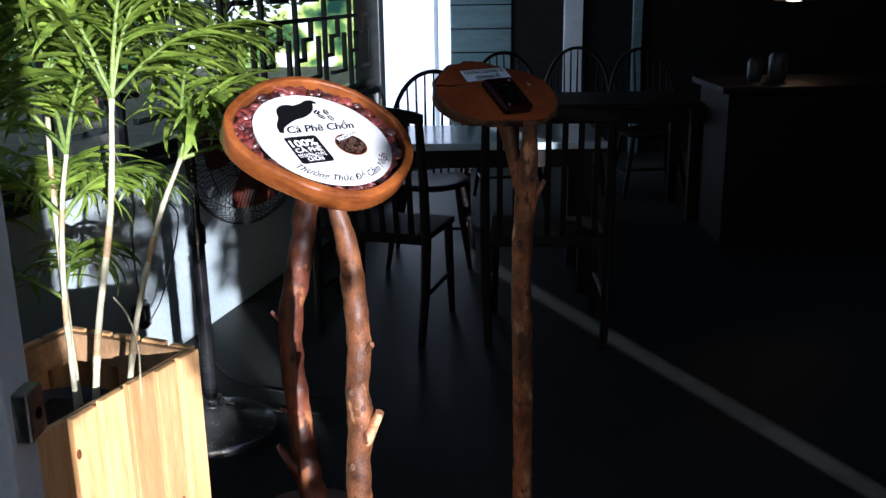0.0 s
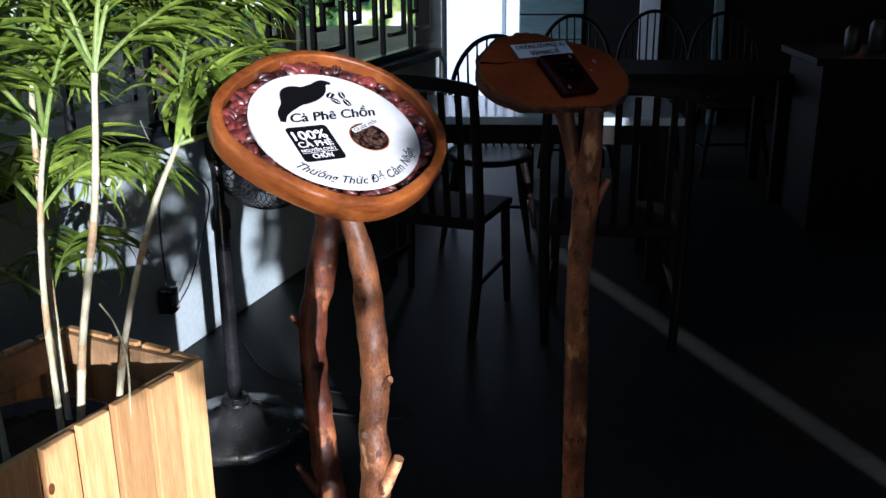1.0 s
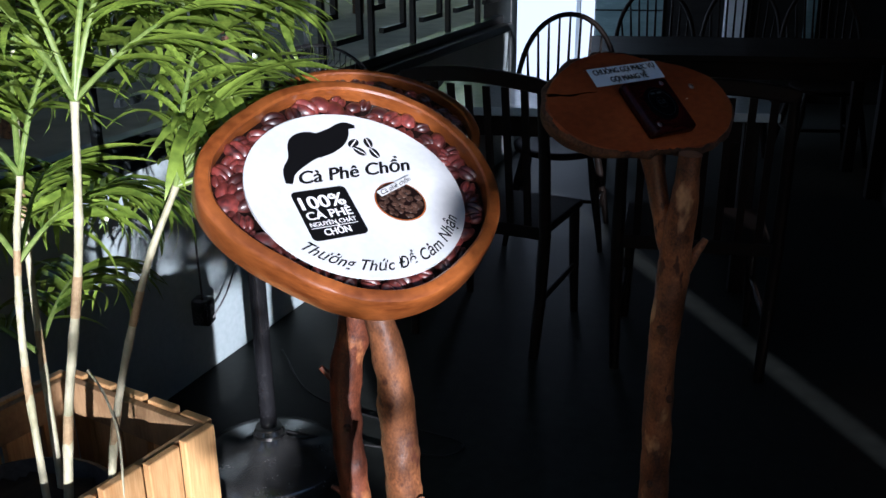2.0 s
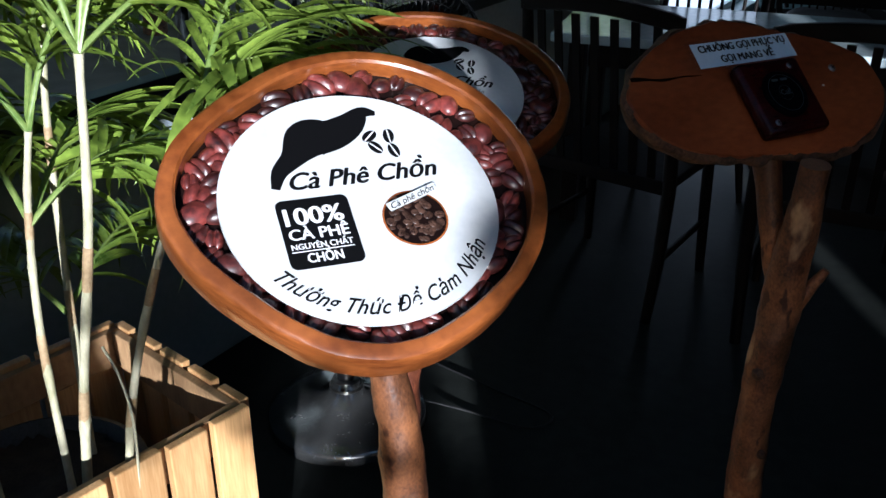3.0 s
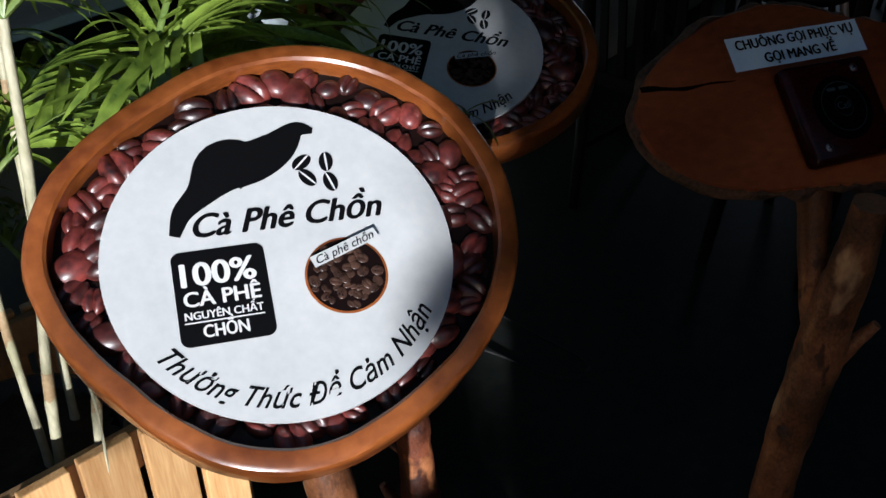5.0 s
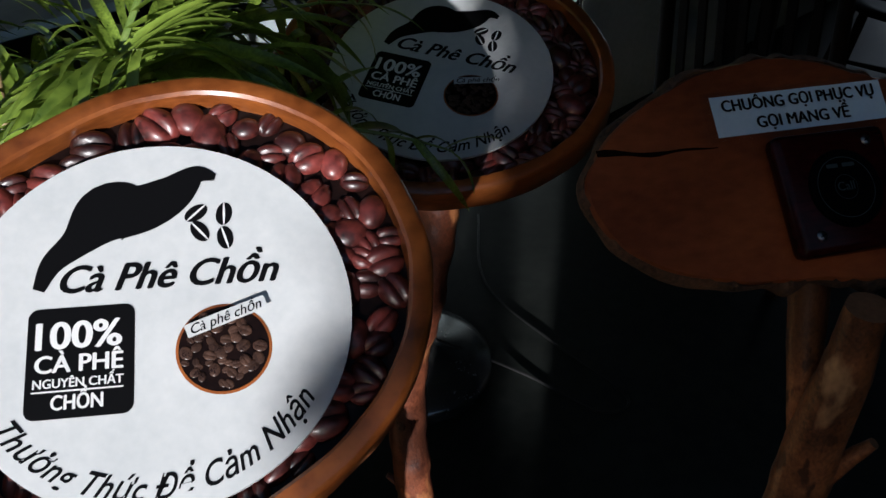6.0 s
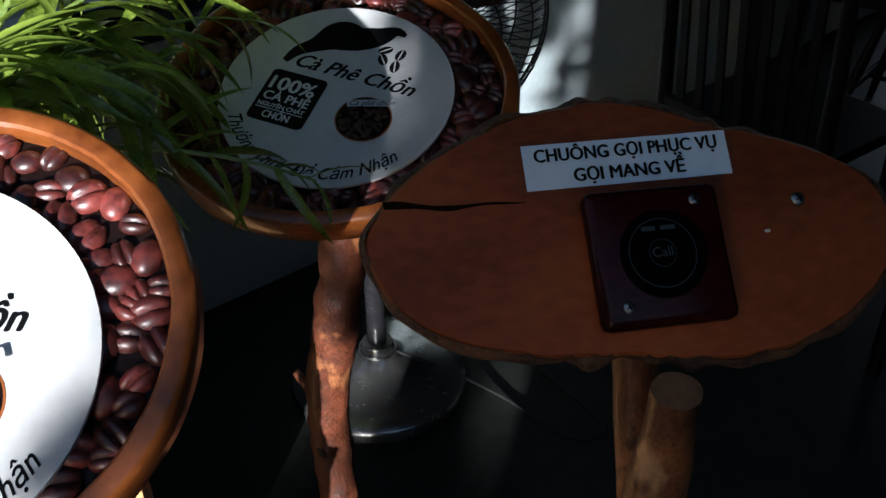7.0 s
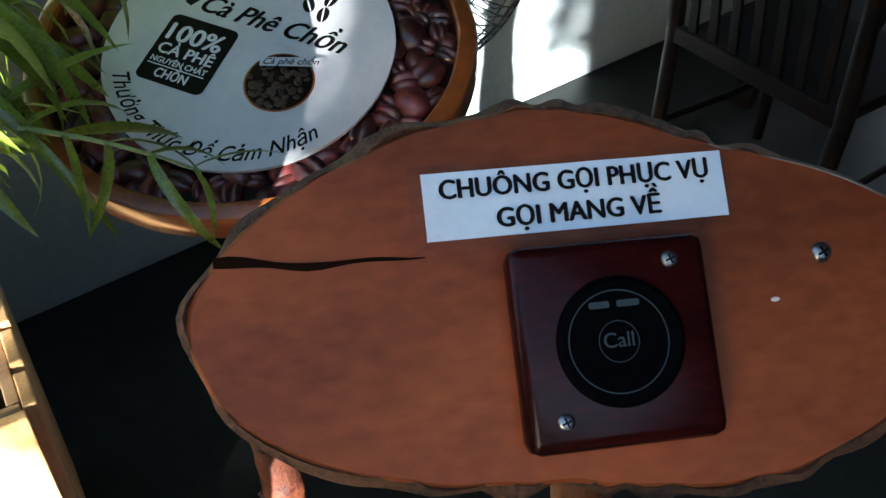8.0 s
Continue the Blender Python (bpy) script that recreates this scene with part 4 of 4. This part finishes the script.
shell(bm, (0.215,), (0, 0), [(0.0, 0.0), (0.0, 0.022), (0.006, 0.032), (0.05, 0.048), (0.12, 0.062), (0.165, 0.085), (0.178, 0.12), (0.182, 0.125)], n=64, close_first=True)
part("base", bm, GREY_ENAMEL, fan, "dull chromed round base", smooth=50)
for r, z in ((0.045, 0.100), (0.036, 0.118)):
    bm = bmesh.new()
    tube(bm, [(0, 0, z), (0, 0, z + 0.008)], r, 32)
    part("collar_ring", bm, STEEL, fan, smooth=40)
bm = bmesh.new()
tube(bm, [(0, 0, 0.10), (0, 0, 0.66), (0, 0, 0.665), (0, 0, 0.72), (0, 0, 0.74), (0, 0, 0.98)], [0.023, 0.023, 0.029, 0.029, 0.017, 0.017], 20)
part("pole", bm, BLACK_PAINT, fan, smooth=40)
head = facing((0.19, -0.03, 0.965), (-0.62, -0.78, 0.0), (0.0, 0.0, 1.0))
bm = bmesh.new()
R = 0.225
for ring_r, z in ((R, 0.0), (R, 0.012), (R * 0.80, 0.045), (R * 0.80, -0.045), (R * 0.35, 0.06), (R * 0.5, -0.075)):
    ring = [(ring_r * math.cos(2 * math.pi * k / 40), ring_r * math.sin(2 * math.pi * k / 40), z) for k in range(41)]
    tube(bm, ring, 0.003 if ring_r == R else 0.0018, 5, caps=False)
for k in range(72):
    a = 2 * math.pi * k / 72
    for s in (1, -1):
        a2 = a + (0.12 if s > 0 else -0.12)
        tube(bm, [(R * math.cos(a), R * math.sin(a), 0.006), (0.93 * R * math.cos(a2), 0.93 * R * math.sin(a2), 0.03 * s), (0.78 * R * math.cos(a2), 0.78 * R * math.sin(a2), 0.047 * s),
                  (0.2 * R * math.cos(a2), 0.2 * R * math.sin(a2), 0.062 * s)], 0.0013, 4, caps=False)
part("guard", bm, WIRE, fan, "black wire guard", smooth=60, at=head)
bm = bmesh.new()
tube(bm, [(0, 0, -0.16), (0, 0, -0.15), (0, 0, -0.07), (0, 0, -0.05)], [0.04, 0.055, 0.06, 0.05], 24)
part("motor_housing", bm, BLACK_PAINT, fan, smooth=40, at=head)
for k in range(3):
    bm = bmesh.new()
    rows = []
    for j in range(7):
        q = j / 6
        rr, w = 0.03 + 0.145 * q, 0.25 + 0.32 * math.sin(q * 2.4)
        rows.append([bm.verts.new((rr * math.cos(s * w), rr * math.sin(s * w), 0.022 * s)) for s in (-1, -0.5, 0, 0.5, 1)])
    for a, b in zip(rows, rows[1:]):
        for i in range(4):
            bm.faces.new((a[i], a[i + 1], b[i + 1], b[i]))
    bmesh.ops.solidify(bm, geom=bm.faces[:], thickness=0.002)
    part("blade", bm, FAN_BLADE, fan, "dark red fan blade", smooth=60, at=head @ pose(0, 0, 0, 0, 0, 120 * k + 20))
bm = bmesh.new()
tube(bm, smooth_path([(0.03, 0.02, 0.10), (0.16, 0.1, 0.03), (0.30, 0.12, 0.006), (0.48, 0.10, 0.006), (0.52, 0.18, 0.006), (0.3, 0.26, 0.006), (0.0, 0.4, 0.006), (-0.2, 0.7, 0.006)], 8), 0.0035, 6)
part("cable", bm, WIRE, fan, "black mains cable on the floor", smooth=60)

# plug hanging on its flex at the low wall
plug = thing("hanging_plug", pose(wall_x(3.42) + 0.06, 3.42, 0), "black plug and socket hanging on a flex before the wall", "plug")
bm = bmesh.new()
box(bm, (-0.03, -0.03, 0.22), (0.03, 0.03, 0.31), 0.008)
part("socket_block", bm, BLACK_PAINT, plug, smooth=50)
bm = bmesh.new()
tube(bm, smooth_path([(0, 0, 0.31), (-0.01, 0.02, 0.55), (0.0, 0.05, 0.72), (-0.05, 0.04, 0.895)], 8), 0.0035, 6)
part("flex", bm, WIRE, plug, smooth=60)
bm = bmesh.new()
tube(bm, smooth_path([(0.03, 0, 0.24), (0.08, 0.05, 0.35), (0.14, 0.12, 0.62), (0.06, 0.10, 0.70), (0.02, 0.05, 0.68)], 8), 0.003, 6)
part("flex", bm, WIRE, plug, smooth=60)


# ---- chairs and tables ----
def windsor_chair():
    ob = thing("windsor_chair", Matrix.Identity(4), "dark stained windsor chair with hooped spindle back", "chair", group="windsor chairs at the tables")
    bm = bmesh.new()
    shell(bm, (0.225, 0.0, -0.01, -0.012, 0.0), (0, 0), [(0.03, 0.42), (0.005, 0.43), (0.0, 0.448), (0.012, 0.456), (0.06, 0.446)], n=40, close_first=True)
    part("seat", bm, DARK_WOOD, ob, smooth=50)
    hoop = []
    for k in range(25):
        a = math.pi * k / 24
        hoop.append((-0.245 * math.cos(a) if 0 < k < 24 else -0.20 * math.cos(a), 0.17 + 0.11 * math.sin(a) ** 0.8, 0.45 + 0.55 * math.sin(a) ** 0.62))
    bm = bmesh.new()
    tube(bm, hoop, 0.0125, 10)
    part("hoop", bm, DARK_WOOD, ob, "bent dark hoop of the back", smooth=60)
    for k in range(9):
        x = -0.165 + 0.33 * k / 8
        top = 0.45 + 0.55 * max(0.0, 1 - (x * 1.22 / 0.245) ** 2) ** 0.31
        bm = bmesh.new()
        tube(bm, [(x, 0.175, 0.445), (x * 1.1, 0.215, 0.62), (x * 1.22, 0.275, top - 0.005)], [0.006, 0.0085, 0.0055], 6)
        part("spindle", bm, DARK_WOOD, ob, smooth=60)
    for sx in (-1, 1):
        for sy in (-1, 1):
            bm = bmesh.new()
            tube(bm, [(0.15 * sx, 0.14 * sy, 0.43), (0.175 * sx, 0.165 * sy, 0.28), (0.20 * sx, 0.19 * sy, 0.14), (0.22 * sx, 0.21 * sy, 0.0)], [0.013, 0.019, 0.017, 0.012], 10)
            part("leg", bm, DARK_WOOD, ob, smooth=60)
        bm = bmesh.new()
        tube(bm, [(0.195 * sx, -0.185, 0.17), (0.193 * sx, 0, 0.17), (0.195 * sx, 0.185, 0.17)], [0.009, 0.013, 0.009], 8)
        part("stretcher", bm, DARK_WOOD, ob, smooth=60)
    bm = bmesh.new()
    tube(bm, [(-0.19, 0, 0.17), (0, 0, 0.17), (0.19, 0, 0.17)], [0.008, 0.012, 0.008], 8)
    part("stretcher", bm, DARK_WOOD, ob, smooth=60)
    return ob


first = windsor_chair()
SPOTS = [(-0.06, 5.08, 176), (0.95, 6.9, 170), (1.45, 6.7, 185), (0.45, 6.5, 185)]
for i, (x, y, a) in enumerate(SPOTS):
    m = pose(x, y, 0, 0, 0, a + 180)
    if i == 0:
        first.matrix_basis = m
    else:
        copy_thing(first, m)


def slat_chair():
    """Square-legged chair with a bowed top rail over flat upright slats; the back is at +y."""
    ob = thing("slat_back_chair", Matrix.Identity(4), "dark stained chair with slatted back, pushed up to the table", "chair", group="slat-back chairs at the table")
    bm = bmesh.new()
    box(bm, (-0.24, -0.22, 0.425), (0.24, 0.20, 0.455), 0.008)
    part("seat", bm, DARK_WOOD, ob)
    for sx in (-1, 1):
        bm = bmesh.new()
        tube(bm, [(0.235 * sx, 0.245, 0.0), (0.245 * sx, 0.215, 0.22), (0.25 * sx, 0.205, 0.44), (0.25 * sx, 0.225, 0.70), (0.245 * sx, 0.255, 0.955)], [0.017, 0.020, 0.022, 0.020, 0.017], 10)
        part("back_post", bm, DARK_WOOD, ob, smooth=60)
        bm = bmesh.new()
        tube(bm, [(0.215 * sx, -0.19, 0.43), (0.22 * sx, -0.195, 0.22), (0.225 * sx, -0.205, 0.0)], [0.020, 0.019, 0.015], 10)
        part("leg", bm, DARK_WOOD, ob, smooth=60)
        bm = bmesh.new()
        tube(bm, [(0.225 * sx, -0.195, 0.20), (0.24 * sx, 0.215, 0.20)], 0.010, 8)
        part("stretcher", bm, DARK_WOOD, ob, smooth=60)
    rail = [(-0.262 + 0.524 * k / 14, 0.255 + 0.030 * math.sin(math.pi * k / 14), 0.955 + 0.030 * math.sin(math.pi * k / 14)) for k in range(15)]
    bm = bmesh.new()
    rings = []
    for k, (x, y, z) in enumerate(rail):
        h = 0.024 if 0 < k < 14 else 0.018
        rings.append([bm.verts.new((x, y + dy, z + dz * h)) for dy, dz in ((-0.012, -0.8), (-0.008, -1), (0.008, -1), (0.012, -0.8), (0.012, 0.8), (0.008, 1), (-0.008, 1), (-0.012, 0.8))])
    for r0, r1 in zip(rings, rings[1:]):
        for q in range(8):
            bm.faces.new((r0[q], r0[(q + 1) % 8], r1[(q + 1) % 8], r1[q]))
    bm.faces.new(rings[0][::-1])
    bm.faces.new(rings[-1])
    bmesh.ops.recalc_face_normals(bm, faces=bm.faces)
    part("top_rail", bm, DARK_WOOD, ob, "bowed dark top rail")
    bm = bmesh.new()
    box(bm, (-0.24, 0.198, 0.43), (0.24, 0.222, 0.475), 0.004)
    part("lower_rail", bm, DARK_WOOD, ob)
    for k in range(7):
        x = -0.19 + 0.38 * k / 6
        dy = 0.030 * math.sin(math.pi * (k + 1) / 8)
        bm = bmesh.new()
        vs = [[bm.verts.new((x + sx * 0.012, y + sy * 0.005, z)) for sx, sy in ((-1, -1), (1, -1), (1, 1), (-1, 1))] for y, z in ((0.21, 0.47), (0.228 + dy * 0.6, 0.70), (0.255 + dy, 0.95))]
        for r0, r1 in zip(vs, vs[1:]):
            for q in range(4):
                bm.faces.new((r0[q], r0[(q + 1) % 4], r1[(q + 1) % 4], r1[q]))
        bm.faces.new(vs[0][::-1])
        bm.faces.new(vs[-1])
        part("slat", bm, DARK_WOOD, ob)
    return ob


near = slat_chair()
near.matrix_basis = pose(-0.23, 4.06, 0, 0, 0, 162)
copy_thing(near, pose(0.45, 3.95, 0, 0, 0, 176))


def table(x, y, w, d, a, top, words):
    ob = thing("cafe_table", pose(x, y, 0, 0, 0, a), words, "table", group="cafe tables")
    bm = bmesh.new()
    box(bm, (-w / 2, -d / 2, 0.715), (w / 2, d / 2, 0.75), 0.006)
    part("tabletop", bm, top, ob)
    for sx in (-1, 1):
        for sy in (-1, 1):
            bm = bmesh.new()
            box(bm, (sx * (w / 2 - 0.09) - 0.03, sy * (d / 2 - 0.08) - 0.03, 0), (sx * (w / 2 - 0.09) + 0.03, sy * (d / 2 - 0.08) + 0.03, 0.714), 0.004)
            part("leg", bm, DARK_WOOD, ob)
    for sy in (-1, 1):
        bm = bmesh.new()
        box(bm, (-w / 2 + 0.13, sy * (d / 2 - 0.08) - 0.012, 0.62), (w / 2 - 0.13, sy * (d / 2 - 0.08) + 0.012, 0.714), 0.003)
        part("apron", bm, DARK_WOOD, ob)


table(0.10, 4.70, 1.36, 0.60, 0, TABLE_TOP, "pale grey-blue topped table on dark legs")
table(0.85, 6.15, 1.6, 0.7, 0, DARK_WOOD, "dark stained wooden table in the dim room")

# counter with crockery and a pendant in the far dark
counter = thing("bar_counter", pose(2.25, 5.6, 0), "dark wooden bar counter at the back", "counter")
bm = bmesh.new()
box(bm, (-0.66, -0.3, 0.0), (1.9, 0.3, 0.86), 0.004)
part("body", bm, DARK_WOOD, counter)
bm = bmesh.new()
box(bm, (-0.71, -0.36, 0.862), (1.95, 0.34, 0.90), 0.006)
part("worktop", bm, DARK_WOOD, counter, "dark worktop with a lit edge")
for x, s in ((1.80, 0.7), (1.93, 0.85)):
    bm = bmesh.new()
    shell(bm, (0.06 * s,), (0, 0), [(0.01, 0.0), (0.0, 0.02), (0.0, 0.16 * s), (0.015, 0.19 * s), (0.018, 0.185 * s)], n=24, close_first=True)
    single("canister", bm, CREAM, "grey lidded canister on the bar counter", "canister", smooth=40, m=pose(x, 5.55, 0.90))
lamp = thing("pendant_lamp", pose(2.15, 6.0, 1.34), "small copper pendant lamp glowing warm", "lamp")
bm = bmesh.new()
shell(bm, (0.115,), (0, 0), [(0.0, 0.0), (0.01, 0.04), (0.05, 0.10), (0.095, 0.14), (0.10, 0.16)], n=32, close_last=True)
part("shade", bm, SHADE, lamp, smooth=50)
bm = bmesh.new()
bmesh.ops.create_uvsphere(bm, u_segments=16, v_segments=10, radius=0.055, matrix=Matrix.Translation((0, 0, 0.02)) @ Matrix.Diagonal((1.5, 1.5, 0.5, 1)))
part("bulb", bm, LAMP_GLOW, lamp, "warm glowing bulb", smooth=60)
bm = bmesh.new()
tube(bm, [(0, 0, 0.16), (0, 0, CEILING - 1.34)], 0.004, 6)
part("cord", bm, WIRE, lamp)


# ---- garden beyond the lattice ----
def garden_tree(x, y, h, seed):
    r = random.Random(seed)
    ob = thing("garden_tree", pose(x, y, -0.05), "sunlit leafy garden tree beyond the lattice", "tree", group="garden trees")
    bm = bmesh.new()
    tube(bm, smooth_path([(0, 0, 0), (0.05, 0.03, h * 0.35), (-0.03, 0.06, h * 0.8)], 6), [0.09 - 0.004 * k for k in range(13)], 8, wob=0.2)
    for k in range(6):
        a = k * 1.1
        tube(bm, [(0, 0, h * (0.3 + 0.07 * k)), (0.5 * math.cos(a), 0.5 * math.sin(a), h * (0.45 + 0.07 * k)), (1.0 * math.cos(a), 1.0 * math.sin(a), h * (0.5 + 0.08 * k))], [0.04, 0.025, 0.008], 6)
    part("trunk", bm, BARK, ob, smooth=60)
    verts, faces = [], []
    for k in range(2600):
        a, q, zz = r.uniform(0, 6.28), r.random() ** 0.6, r.uniform(0.12, 1.0)
        rad = 1.25 * q * (0.6 + 0.5 * math.sin(zz * 3)) * (1 + 0.35 * math.sin(3 * a + seed))
        c = Vector((rad * math.cos(a), rad * math.sin(a), h * zz))
        e = Euler((r.uniform(-1, 1), r.uniform(-1, 1), r.uniform(0, 6.28))).to_matrix()
        s = r.uniform(0.05, 0.11)
        i = len(verts)
        verts += [tuple(c + e @ Vector(p)) for p in ((-s * 0.45, 0, 0), (0, -s, 0.2 * s), (s * 0.45, 0, 0), (0, s, 0.2 * s))]
        faces.append((i, i + 1, i + 2, i + 3))
    me = bpy.data.meshes.new("crown")
    me.from_pydata(verts, [], faces)
    me.materials.append(FAR_LEAF)
    part("crown", me, FAR_LEAF, ob)["kind"] = "stuff"


for i, (x, y, h) in enumerate(((-5.2, 9.0, 3.2), (-6.4, 7.4, 3.6), (-4.2, 11.5, 3.4), (-7.4, 5.2, 3.8), (-3.4, 14.6, 3.6), (-4.0, 6.8, 2.6))):
    garden_tree(x, y, h, i + 1)


# ---- unseen shrub added outside the doorway, its gaps carved to dapple the light ----
shrub = thing("garden_shrub", pose(1.75, -3.0, -0.05), "unseen loose leafy shrub added to dapple the sun", "shrub")
r = random.Random(31)
verts, faces = [], []
for k in range(10000):
    x, y, z = r.uniform(-0.95, 0.95), r.uniform(-0.30, 0.30), r.uniform(0.02, 1.98)
    n1 = noise.noise(Vector((x * 2.6 + 3.1, y * 0.6, z * 2.6)))
    # thick and open spots follow where sun should fall indoors
    dense = -0.10 if x > 0.05 else -0.28
    if 0.05 < x < 0.6 and 0.9 < z < 1.40:
        dense = 0.25 if 0.17 < x < 0.36 else -0.24
    if 0.11 < x + 0.436 * y < 0.31 and 1.51 < z + 0.182 * y < 1.80:
        continue
    if 0.13 < x + 0.436 * y < 0.28 and z > 1.25 and k % 2:
        continue
    if -0.20 < x <= 0.14 and z > (1.64 if x < -0.02 else 1.48):
        dense = 0.24
    if 0.17 < x < 0.36 and z > 1.6:
        dense = 0.25
    if z > (1.92 if 0.17 < x < 0.36 else 1.92 if -0.20 < x <= 0.14 else 1.78 if x > 0.05 else 1.72) + 0.08 * noise.noise(Vector((x * 4, 1.7, 0))):
        continue
    if 0.07 < x + 0.436 * y < 0.34 and 1.30 < z + 0.182 * y < 1.72:
        continue
    if 0.31 < x + 0.436 * y < 0.60 and 1.16 < z + 0.182 * y < 1.74 and n1 < 0.22:
        continue
    if n1 + dense < 0:
        continue
    e = Euler((r.uniform(-1.2, 1.2), r.uniform(-1, 1), r.uniform(0, 6.28))).to_matrix()
    q, c, i = r.uniform(0.03, 0.065), Vector((x, y, z)), len(verts)
    verts += [tuple(c + e @ Vector(p)) for p in ((-q * 0.5, 0, 0), (0, -q, 0.2 * q), (q * 0.5, 0, 0), (0, q, 0.2 * q))]
    faces.append((i, i + 1, i + 2, i + 3))
# a looser shoot that rises above the rest, added to dapple the rear sign
for k in range(470):
    e = Euler((r.uniform(-1.2, 1.2), r.uniform(-1, 1), r.uniform(0, 6.28))).to_matrix()
    q, c, i = r.uniform(0.03, 0.06), Vector((r.uniform(0.36, 0.62), r.uniform(-0.15, 0.15), r.uniform(1.92, 2.36))), len(verts)
    verts += [tuple(c + e @ Vector(p)) for p in ((-q * 0.5, 0, 0), (0, -q, 0.2 * q), (q * 0.5, 0, 0), (0, q, 0.2 * q))]
    faces.append((i, i + 1, i + 2, i + 3))
me = bpy.data.meshes.new("foliage")
me.from_pydata(verts, [], faces)
me.materials.append(FAR_LEAF)
part("foliage", me, FAR_LEAF, shrub)["kind"] = "stuff"
for k in range(7):
    a = -0.8 + 0.27 * k
    bm = bmesh.new()
    tube(bm, smooth_path([(a * 0.7, 0, 0), (a * 0.9, 0.05, 0.5), (a, -0.04, 1.2)], 5), [0.016 - 0.001 * q for q in range(11)], 6)
    part("stem", bm, BARK, shrub, smooth=60)
